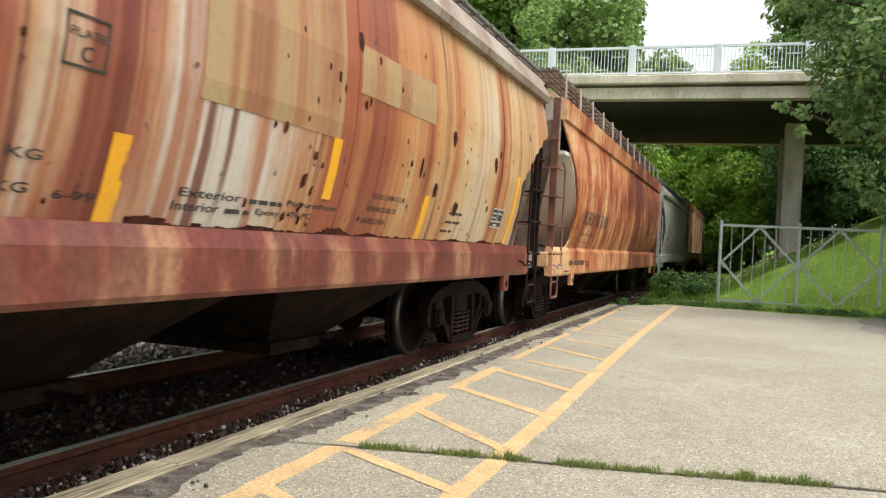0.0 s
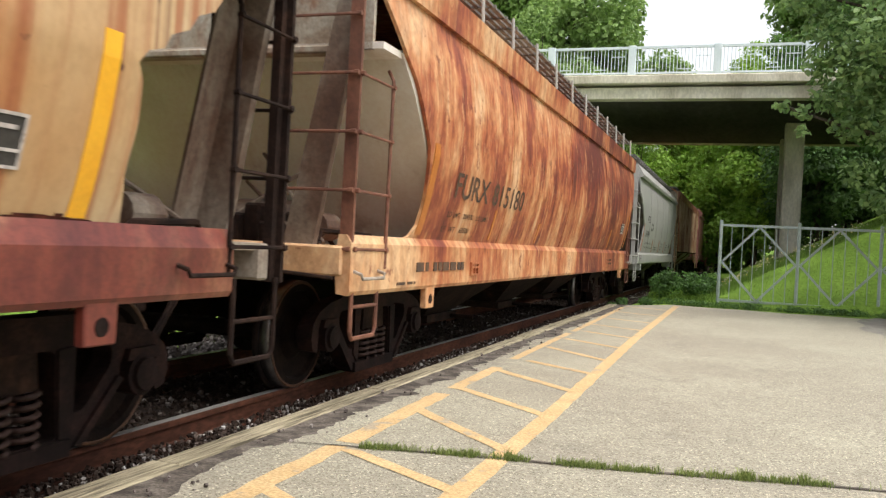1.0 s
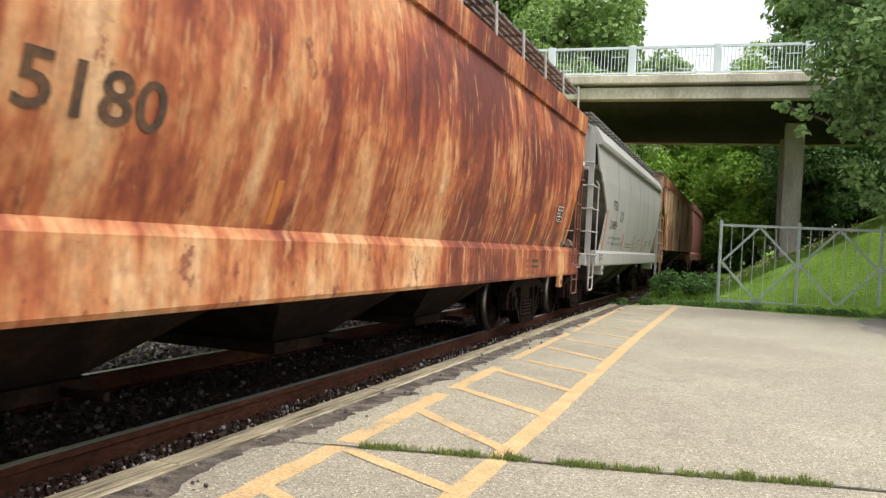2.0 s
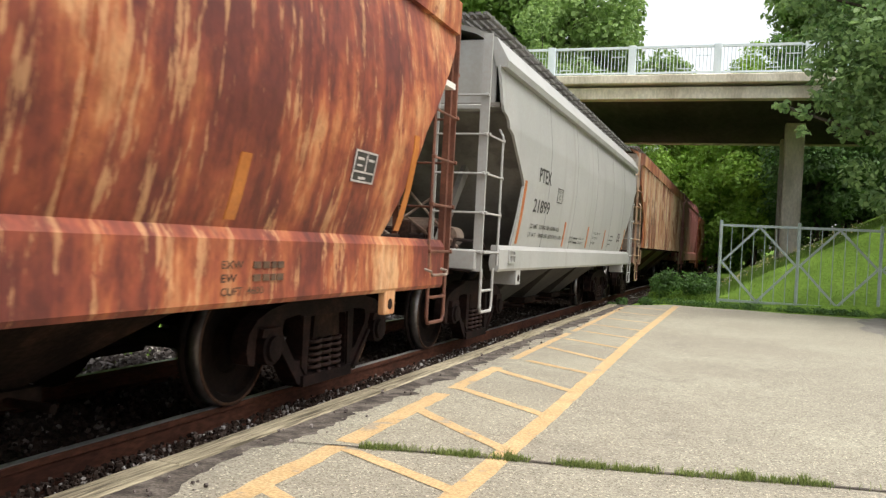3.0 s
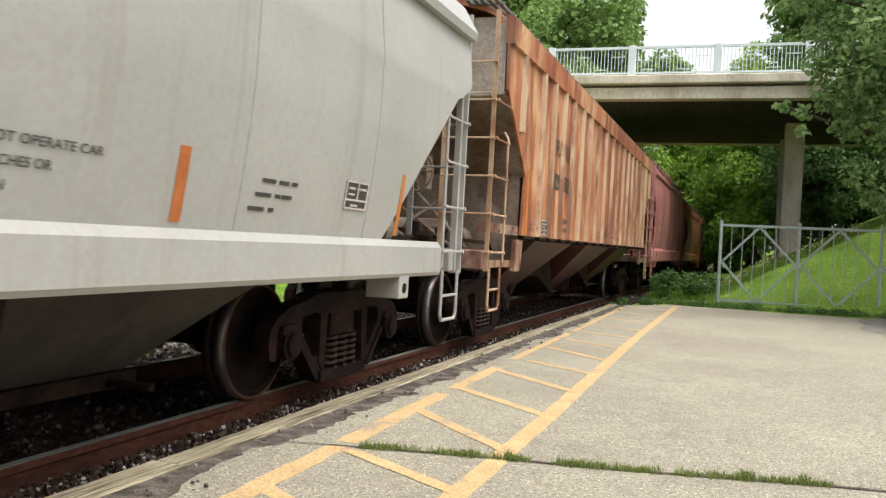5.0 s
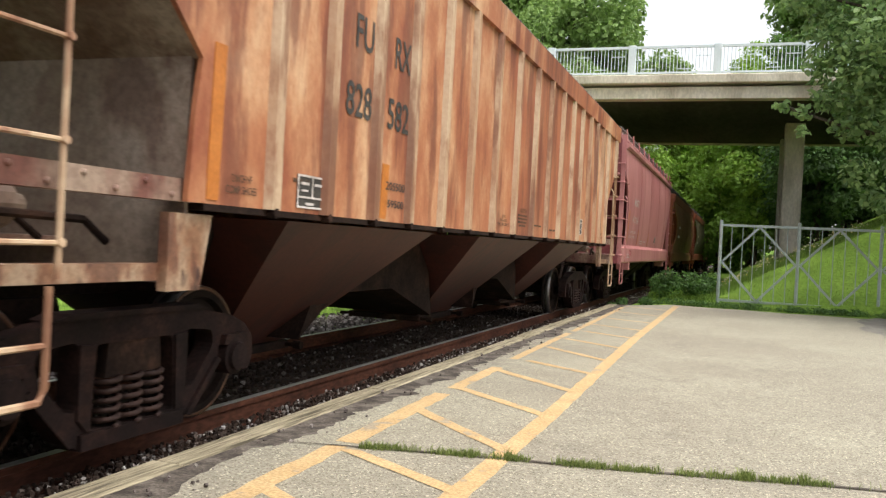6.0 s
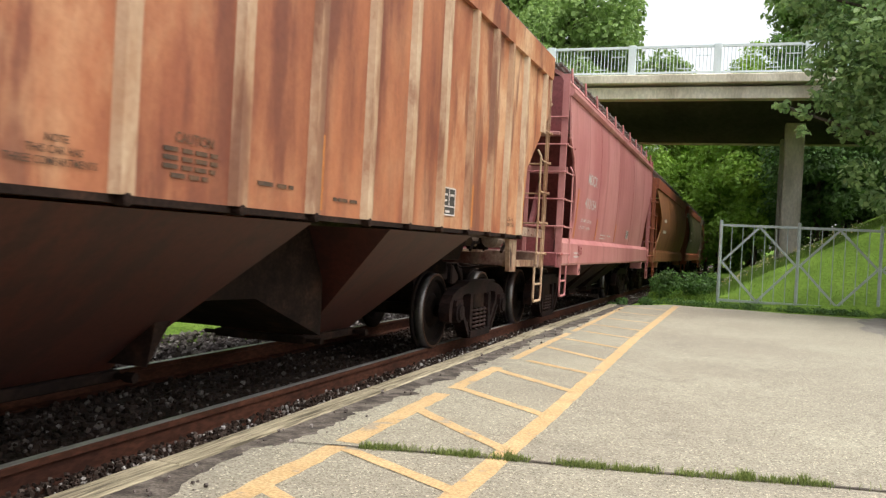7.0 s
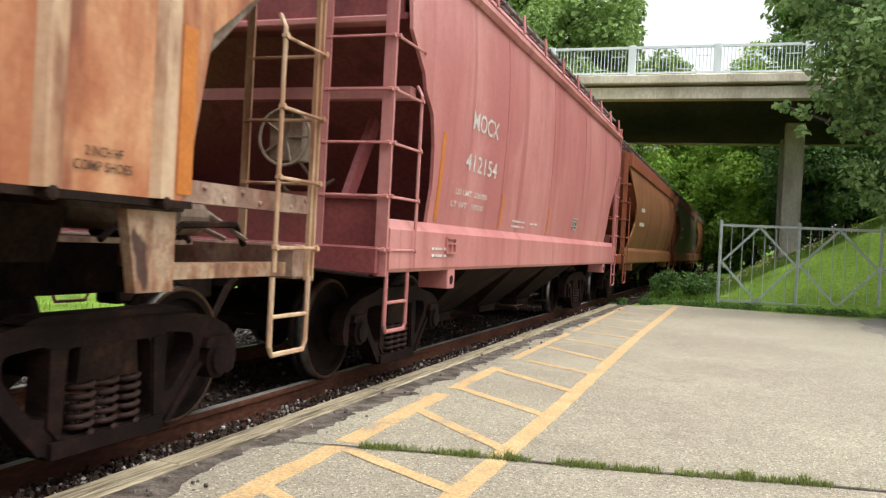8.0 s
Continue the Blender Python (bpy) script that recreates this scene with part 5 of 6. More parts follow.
        if end == c["brake_end"]:
            bm = B()
            ring = [(0.22 * math.cos(a), 0, 0.22 * math.sin(a)) for a in [math.tau * i / 20 for i in range(21)]]
            tube(bm, ring, 0.014, 6)
            for a in range(5):
                tube(bm, [(0, d * 0.03, 0), (0.22 * math.cos(a * math.tau / 5), 0, 0.22 * math.sin(a * math.tau / 5))], 0.010, 5)
            box(bm, -0.14, 0.14, min(d * 0.02, d * 0.2), max(d * 0.02, d * 0.2), -0.18, 0.18)
            bmesh.ops.translate(bm, verts=bm.verts, vec=(0.72, k - d * 0.06, 1.95))
            part("brake_wheel", bm, end_grime, car, "rust-stained iron brake wheel")
    # underframe
    bm = B()
    box(bm, -0.22, 0.22, k0, k1, 0.76, 1.08)
    part("centre_sill", bm, underframe, car)
    if c["sill_kind"]:
        for side in (1, -1):
            bm = B()
            zb0, zt0 = c["sill_z"]
            xo = 1.60
            poly = [(xo - 0.10, zb0 - 0.01), (xo - 0.02, zb0 - 0.02), (xo, zb0 + 0.01), (xo, zt0 - c["chamfer"]), (prof[0][1] + 0.01, zt0), (prof[0][1] - 0.05, zt0), (xo - 0.12, zt0 - 0.2)]
            prism(bm, [(side * x, z) for x, z in poly], s0, s1, "y")
            part("side_sill", bm, sill_paint, car, c["sill_label"])
    else:
        for side in (1, -1):
            bm = B()
            box(bm, min(side * 1.50, side * 1.60), max(side * 1.50, side * 1.60), s0, s1, zlow - 0.035, zlow)
            part("bottom_chord", bm, underframe, car, "dark rusted bottom edge")
            for s, k, d in ((s0, k0, 1), (s1, k1, -1)):
                bm = B()
                ya, yb = sorted((k, s + d * 0.1))
                box(bm, min(side * 1.44, side * 1.55), max(side * 1.44, side * 1.55), ya, yb, 1.33, 1.44)
                strap = part("end_strap", bm, strap_paint, car, "riveted pale end strap")
                for j in range(8):
                    bm = B()
                    lathe(bm, [(side * 1.55, 0.016), (side * 1.56, 0.014), (side * 1.565, 0.006)], 8)
                    bmesh.ops.translate(bm, verts=bm.verts, vec=(0, ya + (yb - ya) * (j + 0.5) / 8, 1.36 + 0.05 * (j % 2)))
                    part("rivet", bm, strap_paint, strap)
                bm = B()
                ya, yb = sorted((s - d * 0.10, s + d * 0.12))
                o = 0.0 if d > 0 else -0.26
                prism(bm, [(s - d * 0.20 + o, zlow - 0.055), (s + d * 0.14 + o, zlow - 0.055), (s + d * 0.06 + o, 0.90), (s - d * 0.20 + o, 0.90)], side * 1.50, side * 1.555, "x")
                box(bm, min(side * 1.40, side * 1.50), max(side * 1.40, side * 1.50), min(k + d * 0.2, s + d * 0.1), max(k + d * 0.2, s + d * 0.1), 0.95, 1.03)
                part("end_bracket", bm, plate_paint, car, "pale rust-stained end plate")
    # hopper bays with their outlet gates
    w1, w4 = c["wheels"][1] - y_mid + 0.55, c["wheels"][2] - y_mid - 0.55
    ztop, xtop = (zlow - 0.05, 1.50) if not c["sill_kind"] else (1.05, 1.42)
    n = c["bays"]
    step = (w4 - w1) / n
    rows = [(w1 + step * i, w1 + step * (i + 1), w1 + step * (i + 0.5)) for i in range(n)]
    if c["bay_rows"]:
        zc = zlow - 0.05
        for y0, y1, b0, b1 in c["bay_rows"]:
            bm = B()
            rings = [[bm.verts.new(p) for p in ((-x, a, z), (x, a, z), (x, b, z), (-x, b, z))] for x, a, b, z in ((1.5, y0 - y_mid, y1 - y_mid, zc), (0.42, b0 - y_mid, b1 - y_mid, 0.30))]
            bm.faces.new(rings[0]), bm.faces.new(rings[1])
            for j in range(4):
                bm.faces.new((rings[0][j], rings[0][(j + 1) % 4], rings[1][(j + 1) % 4], rings[1][j]))
            bay = part("hopper_bay", bm, c["bay_paint"], car)
            bm = B()
            box(bm, -0.47, 0.47, b0 - y_mid - 0.05, b1 - y_mid + 0.05, 0.23, 0.30)
            soften(bm, 0.01)
            part("outlet_gate", bm, underframe, bay)
            for yy in (b0, b1):
                bm = B()
                tube(bm, [(-0.6, yy - y_mid, 0.265), (0.55, yy - y_mid, 0.265)], 0.02, 8)
                tube(bm, [(0.55, yy - y_mid, 0.265), (0.62, yy - y_mid, 0.265)], 0.035, 8)
                part("gate_shaft", bm, underframe, bay)
        # near-black instead of the bays' red: the shadow between bays is painted on
        for poly in c["ridges"]:
            bm = B()
            prism(bm, [(y - y_mid, z) for y, z in poly], -0.78, 0.78, "x")
            part("shaded_bay_ridge", bm, underframe, car)
        for y, d in ((s0 - 0.06, 1), (s1 + 0.06, -1)):
            bm = B()
            box(bm, -1.53, 1.53, min(y, y + d * 0.03), max(y, y + d * 0.03), 0.93 if d > 0 else 1.28, 2.06)
            part("end_sheet", bm, stained_sheet, car, "grey end sheet stained with brown rust")
        # added dark blocks stand in for the unlit void above each truck
        for a, b in ((s0 + 0.1, c["bay_rows"][0][0] - y_mid + 0.1), (c["bay_rows"][-1][1] - y_mid - 0.1, s1 - 0.1)):
            bm = B()
            prism(bm, [(-0.95, zc), (0.95, zc), (0.85, 1.0), (-0.85, 1.0)], a, b, "y")
            part("cavity_block", bm, underframe, car)
        rows = []
    xb, yb = (0.62, 0.48) if c["sill_kind"] else (0.78, 0.62)
    zv = c["valley"]
    for a, b, m in rows:
        bm = B()
        xv = xb + (xtop - xb) * (zv - 0.34) / (ztop - 0.34)
        a1 = a + (0.45 if (a, b, m) == rows[0] and c["bay_rows"] else 0)
        b1 = b - (0.45 if (a, b, m) == rows[-1] and c["bay_rows"] else 0)
        rings = []
        for x, y0, y1, z in ((xtop, a, b, ztop), (xv, a1 + 0.03, b1 - 0.03, zv), (xb, m - yb, m + yb, 0.34)):
            rings.append([bm.verts.new(p) for p in ((-x, y0, z), (x, y0, z), (x, y1, z), (-x, y1, z))])
        bm.faces.new(rings[0]), bm.faces.new(rings[-1])
        for hi, lo in zip(rings, rings[1:]):
            for j in range(4):
                bm.faces.new((hi[j], hi[(j + 1) % 4], lo[(j + 1) % 4], lo[j]))
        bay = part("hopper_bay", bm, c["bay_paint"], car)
        bm = B()
        box(bm, -xb - 0.06, xb + 0.06, m - yb - 0.05, m + yb + 0.05, 0.25, 0.34)
        part("outlet_gate", bm, underframe, bay)
        bm = B()
        tube(bm, [(-0.95, m + 0.3, 0.29), (0.86, m + 0.3, 0.29), (0.861, m + 0.3, 0.29), (0.98, m + 0.3, 0.29)], 0.026, 8)
        part("gate_shaft", bm, underframe, bay)
    # trucks
    for a, b in ((0, 1), (2, 3)):
        m = (c["wheels"][a] + c["wheels"][b]) / 2 - y_mid
        shared_part(shared, "bolster", car, pose(0, m, 0))
        for flip in (0, 180):
            fr = shared_part(shared, "side_frame", car, pose(0, m, 0, 0, 0, flip))
            for y in (-0.885, 0.885):
                shared_part(shared, "bearing_cap", fr, pose(0, y, 0.42))
            for x, y in ((1.05, -0.165), (1.05, 0.0), (1.05, 0.165)):
                shared_part(shared, "spring", fr, pose(x, y, 0.165))
    wheels = []
    for y in c["wheels"]:
        ws = shared_part(shared, "wheelset", car, pose(0, y - y_mid, 0.42), "steel wheelset with a rust-worn rim")
        for turn in (0, 180):
            shared_part(shared, "rim", ws, pose(0, 0, 0, 0, 0, turn))
            shared_part(shared, "tread", ws, pose(0, 0, 0, 0, 0, turn))
        wheels.append((ws, y - y_mid))
    # marks on the side that faces the platform
    for mat, y0, z0, y1, z1, lean in c["tapes"]:
        bm = B()
        patch(bm, prof, y0 - y_mid, z0, y1 - y_mid, z1, lean)
        part("reflector_strip", bm, mat, car, "worn reflective strip")
    for words, y0, z0, w, h, mat, flat in c["words"]:
        wrap_text(car, words, y0 - y_mid, z0, w, h, prof, mat, "", 0.006, flat)
    for y0, z0, w, h, mat, flat in c["bars"]:
        bm = B()
        rnd = random.Random(int(y0 * 10))
        y = y0
        while y < y0 + w - 0.03:
            step_w = min(rnd.uniform(0.05, 0.22), y0 + w - y)
            patch(bm, prof, y - y_mid, z0, y - y_mid + step_w * 0.78, z0 + h * 0.75, 0, 0.006, flat)
            y += step_w
        tagged(part("stencil_line", bm, mat, car, "small stencilled line of writing"), kind="stuff")
    for y0, z0, w, h in c["plates"]:
        bm = B()
        patch(bm, prof, y0 - y_mid, z0, y0 + w - y_mid, z0 + h, 0, 0.006)
        plate = part("label_panel", bm, black_print, car, "black label panel with white dividers")
        bm = B()
        g = 0.012
        for a, b, e, f in ((0, 0, w, g), (0, h - g, w, h), (0, 0, g, h), (w - g, 0, w, h), (0, h * 0.3, w, h * 0.3 + g), (w * 0.52, h * 0.3, w * 0.52 + g, h), (w * 0.12, h * 0.7, w * 0.4, h * 0.78), (w * 0.62, h * 0.7, w * 0.9, h * 0.78), (w * 0.15, h * 0.5, w * 0.38, h * 0.56), (w * 0.3, h * 0.1, w * 0.6, h * 0.18)):
            patch(bm, prof, y0 + a - y_mid, z0 + b, y0 + e - y_mid, z0 + f, 0, 0.010)
        part("divider", bm, white_print, plate)
    for y0, y1 in c["rust_edge"]:
        bm = B()
        y = y0
        while y < y1:
            top = 0.012 + 0.075 * max(0.0, noise.noise(Vector((y * 2.1, 4, 1)))) + 0.03 * max(0.0, noise.noise(Vector((y * 11, 4, 1))))
            patch(bm, prof, y - y_mid, 1.203, y + 0.04 - y_mid, 1.203 + top, 0, 0.006)
            y += 0.04
        part("rust_edge", bm, blister_rust, car, "ragged dark rust along the plate's foot")
    for y0, z0, r, tall in c["blots"]:
        if any(a - 0.06 < y0 < b + 0.06 and z0 < e + 0.08 for _, a, _, b, e, _ in c["tapes"]):
            continue
        bm = B()
        ring = []
        for i in range(16):
            a = i * math.tau / 16
            q = 1 + 0.45 * noise.noise(Vector((math.cos(a) * 1.5 + y0 * 3, math.sin(a) * 1.5, z0 * 3)))
            z = z0 + math.sin(a) * r * tall * q
            ring.append(bm.verts.new((interp(prof, z) + 0.0055, y0 - y_mid + math.cos(a) * r * q, z)))
        mid = bm.verts.new((interp(prof, z0) + 0.0085, y0 - y_mid, z0))
        for i in range(16):
            bm.faces.new((ring[i], ring[(i + 1) % 16], mid))
        part("rust_blister", bm, blister_rust, car)
    for y0, z0, w, h in c["holders"]:
        bm = B()
        g = 0.018
        for a, b, e, f in ((0, 0, w, g), (0, h - g, w, h), (0, 0, g, h), (w - g, 0, w, h), (0, h * 0.55, w, h * 0.55 + g), (w * 0.5, 0, w * 0.5 + g, h * 0.55)):
            box(bm, 1.60, 1.62, y0 + a - y_mid, y0 + e - y_mid, z0 + b, z0 + f)
        part("card_holder", bm, sill_paint, car)
    for y0, z0, w, h in c["frames"]:
        bm = B()
        g = 0.010
        for a, b, e, f in ((0, 0, w, g), (0, h - g, w, h), (0, 0, g, h), (w - g, 0, w, h)):
            patch(bm, prof, y0 + a - y_mid, z0 + b, y0 + e - y_mid, z0 + f, 0, 0.006)
        part("stencil_frame", bm, black_print, car)
    for y0, z0, y1, z1 in c["repaint"]:
        bm = B()
        patch(bm, prof, y0 - y_mid, z0, y1 - y_mid, z1, 0, 0.0036)
        part("repaint_patch", bm, patch_paint, car, "olive-beige repainted patch")
    for y in c["seams"]:
        bm = B()
        y -= y_mid
        for z0, z1 in ((zlow + 0.005, eave),):
            patch(bm, prof, y, z0, y + 0.02, z1, 0, 0.005)
        part("weld_seam", bm, paint, car)
    for y in c["ribs"]:
        bm = B()
        y -= y_mid
        lo = interp([(b, a) for b, a in c["rib_low"]], y + y_mid) if c["rib_low"] else zlow
        prism(bm, [(1.59, y - 0.075), (1.645, y - 0.045), (1.645, y + 0.045), (1.59, y + 0.075)], lo, eave, "z")
        rib = part("rib", bm, c["rib_paint"], car)
        if lo < zlow + 0.05:
            bm = B()
            lathe(bm, [(1.56, 0.02), (1.62, 0.03), (1.65, 0.03), (1.655, 0.015)], 10)
            bmesh.ops.translate(bm, verts=bm.verts, vec=(0, y, zlow - 0.02))
            part("rib_foot", bm, underframe, rib)
    car["middle"] = y_mid
    return car, wheels


ROUND = [(1.20, 1.55), (1.35, 1.60), (1.6, 1.66), (1.9, 1.71), (2.3, 1.72), (2.7, 1.68), (3.05, 1.61)]
SOFT = [(1.20, 1.55), (1.35, 1.575), (1.6, 1.61), (2.0, 1.65), (2.5, 1.66), (2.9, 1.62), (3.10, 1.59)]
FLAT = [(1.33, 1.60), (3.42, 1.60)]


def wagon(**given):
    """A wagon's numbers, with the usual ones filled in."""
    c = dict(prof=ROUND, sill_kind="sill", sill_z=(0.88, 1.21), chamfer=0.06, eave="band", board=0.62, notch=2.62, slope=2.3, ladder=0.56, bays=3, pad=0.75, brake_end=0,
             tapes=[], words=[], bars=[], plates=[], seams=[], ribs=[], rib_low=[], rib_paint=None, side_label="", end_label="", slope_label="", sill_label="", metal_label="",
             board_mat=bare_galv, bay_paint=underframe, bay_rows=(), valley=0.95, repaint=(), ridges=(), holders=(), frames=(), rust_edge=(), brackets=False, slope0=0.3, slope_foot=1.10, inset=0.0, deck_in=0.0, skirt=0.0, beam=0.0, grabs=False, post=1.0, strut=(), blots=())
    c.update(given)
    for key, fallback in (("eave_paint", "paint"), ("slope_paint", "end"), ("frame_paint", "end"), ("bracket_mat", "metal"), ("ledge_paint", "end"), ("grab_paint", "metal"), ("brace_paint", "slope_paint")):
        c.setdefault(key, c[fallback])
    return c


def outline(end, rows):
    return [(z, y) for y, z in rows]


def make_train():
    shared = make_shared()
    cars = []
    rnd = random.Random(17)
    BLOTS = [(1.92, 1.66, 0.045, 1.0), (4.98, 2.47, 0.035, 1.9), (5.28, 2.41, 0.022, 1.5), (4.83, 1.60, 0.05, 1.6), (4.80, 1.48, 0.045, 1.3), (4.42, 1.52, 0.03, 1.4), (6.20, 1.78, 0.025, 3.2), (6.6, 1.62, 0.05, 1.3), (8.2, 2.0, 0.05, 1.7), (8.36, 2.12, 0.03, 1.3), (7.2, 1.5, 0.06, 1.1), (6.9, 2.1, 0.05, 1.4)]
    for _ in range(48):
        BLOTS.append((rnd.choice((rnd.gauss(7.0, 0.6), rnd.gauss(4.5, 0.25), rnd.uniform(1.5, 9.0))), 1.26 + rnd.random() ** 1.5 * 1.2, rnd.choice((0.008, 0.011, 0.015, 0.024)), rnd.uniform(1.1, 1.9)))
    # beige wagon with rust runs, already half past
    cars.append(make_wagon(shared, wagon(
        label="rusty beige covered hopper wagon with long rust runs", sill=(-4.6, 10.23), upper=(-5.0, 10.58), corner=(-5.3, 10.75), wheels=(-3.7, -1.92, 8.38, 10.16), strut=(1,), grabs=True, inset=0.25,
        blots=BLOTS,
        prof=ROUND, eave="sloped", paint=beige_paint, end=shaded_dirty_white, sill_paint=beige_sill, metal=underframe, eave_paint=shaded_dirty_white, chamfer=0.10, brake_end=0, board=0.44,
        side_label="beige side streaked with red rust", sill_label="rusty red-brown side sill",
        front=outline(0, [(-3.6, 1.2), (-3.4, 1.7), (-3.6, 2.1), (-4.7, 2.6), (-4.98, 2.65), (-5.0, 3.05)]),
        rear=outline(1, [(9.42, 1.2), (9.36, 1.42), (9.37, 1.64), (9.35, 1.81), (9.31, 1.88), (9.36, 1.94), (9.46, 1.97), (9.50, 2.04), (9.62, 2.09), (9.68, 2.17), (9.80, 2.22), (9.86, 2.30), (9.98, 2.33), (10.05, 2.40), (10.22, 2.43), (10.28, 2.52), (10.45, 2.55), (10.57, 2.62), (10.57, 3.05)]),
        tapes=[(yellow_tape, 2.81, 1.21, 2.92, 1.58, 0.0), (yellow_tape, 4.69, 1.43, 4.80, 1.81, 0.0), (yellow_tape, 6.41, 1.21, 6.52, 1.57, 0.0), (yellow_tape, 9.10, 1.22, 9.20, 1.97, 0.0)],
        words=[("Exterior", 3.31, 1.352, 0.52, 0.043, black_print, None), ("Polyurethane", 4.30, 1.352, 0.62, 0.043, black_print, None), ("Interior", 3.28, 1.287, 0.38, 0.043, black_print, None), ("Epoxy 5476 PC", 4.0, 1.287, 0.62, 0.043, black_print, None), ("PLATE", 2.49, 1.90, 0.19, 0.035, black_print, None), ("C", 2.56, 1.815, 0.06, 0.06, black_print, None), ("0 KG", 2.2, 1.425, 0.27, 0.04, black_print, None), ("0 KG", 2.18, 1.30, 0.26, 0.04, black_print, None),
               ("6-99", 2.56, 1.29, 0.23, 0.035, black_print, None), ("DO NOT OPERATE CAR", 5.42, 1.48, 0.6, 0.038, black_print, None), ("WITH HATCHES OR", 5.36, 1.39, 0.54, 0.038, black_print, None), ("GATES OPEN", 5.33, 1.303, 0.42, 0.038, black_print, None)],
        bars=[(3.92, 1.352, 0.34, 0.032, black_print, None), (3.72, 1.29, 0.24, 0.032, black_print, None), 
              (7.1, 1.45, 0.35, 0.03, brown_print, None), (7.05, 1.37, 0.4, 0.03, brown_print, None), (7.0, 1.29, 0.3, 0.03, brown_print, None)],
        plates=[(8.38, 1.38, 0.42, 0.2)], rust_edge=((3.0, 9.2),), frames=((2.47, 1.79, 0.23, 0.2),), repaint=((3.32, 1.81, 4.76, 3.02), (4.99, 2.14, 6.4, 2.46)), seams=[0.6, 2.9, 4.95, 6.9, 8.45])))
    # blotched orange wagon
    cars.append(make_wagon(shared, wagon(
        label="heavily rusted orange covered hopper wagon", sill=(11.63, 26.38), upper=(11.86, 26.36), corner=(11.65, 26.55), wheels=(12.34, 14.12, 24.32, 26.10),
        paint=blotch_paint, end=pale_end, sill_paint=blotch_sill, notch=2.54, slope=1.6, slope0=0.35, slope_paint=pale_slope, brace_paint=rust_steel, grab_paint=shaded_dirty_white, grabs=True, strut=(0,), brackets=True, bracket_mat=grey_paint, metal=rust_steel, frame_paint=blotch_sill, eave_paint=blotch_sill, sill_z=(0.82, 1.22), board=0.66, brake_end=1,
        side_label="side plate covered in blotched orange and dark rust", end_label="white end panel stained with rust", sill_label="rusty orange side sill",
        front=outline(0, [(12.60, 1.2), (12.78, 1.24), (12.86, 1.33), (12.87, 1.5), (12.82, 1.76), (12.76, 1.96), (12.69, 2.06), (12.39, 2.44), (12.22, 2.58), (11.93, 2.88), (11.87, 3.05)]),
        rear=outline(1, [(25.05, 1.2), (25.1, 1.3), (25.5, 2.05), (25.96, 2.55), (26.3, 2.9), (26.36, 3.05)]),
        tapes=[(orange_tape, 12.86, 1.25, 12.98, 2.0, 0.0), (orange_tape, 14.93, 1.25, 15.00, 1.56, 0.0), (orange_tape, 23.02, 1.26, 23.12, 1.61, 0.0), (orange_tape, 25.26, 1.27, 25.36, 2.0, 0.0), (orange_tape, 17.00, 1.25, 17.07, 1.5, 0.0)],
        words=[("FURX", 13.53, 1.60, 1.02, 0.225, brown_print, None), ("815180", 14.70, 1.60, 1.26, 0.225, brown_print, None), ("LD LMT   204500   LO LIMIT", 13.48, 1.425, 1.25, 0.05, brown_print, None), ("EXW", 22.98, 1.005, 0.2, 0.042, brown_print, 1.601), ("EW", 22.98, 0.935, 0.14, 0.042, brown_print, 1.601), ("CUFT", 22.98, 0.865, 0.2, 0.042, brown_print, 1.601), ("4600", 23.22, 0.865, 0.17, 0.042, brown_print, 1.601), ("LT  WT    63500", 13.42, 1.295, 0.78, 0.05, brown_print, None)],
        bars=[(12.86, 0.95, 0.30, 0.10, brown_print, 1.601), (13.26, 0.95, 0.86, 0.10, brown_print, 1.601), (12.46, 0.85, 0.4, 0.03, brown_print, 1.601), (23.28, 1.005, 0.34, 0.05, brown_print, 1.601), (23.28, 0.935, 0.34, 0.05, brown_print, 1.601)],
        holders=((14.3, 0.89, 0.24, 0.13),), plates=[(24.3, 1.57, 0.34, 0.21)], seams=[15.3, 18.6, 21.9])))
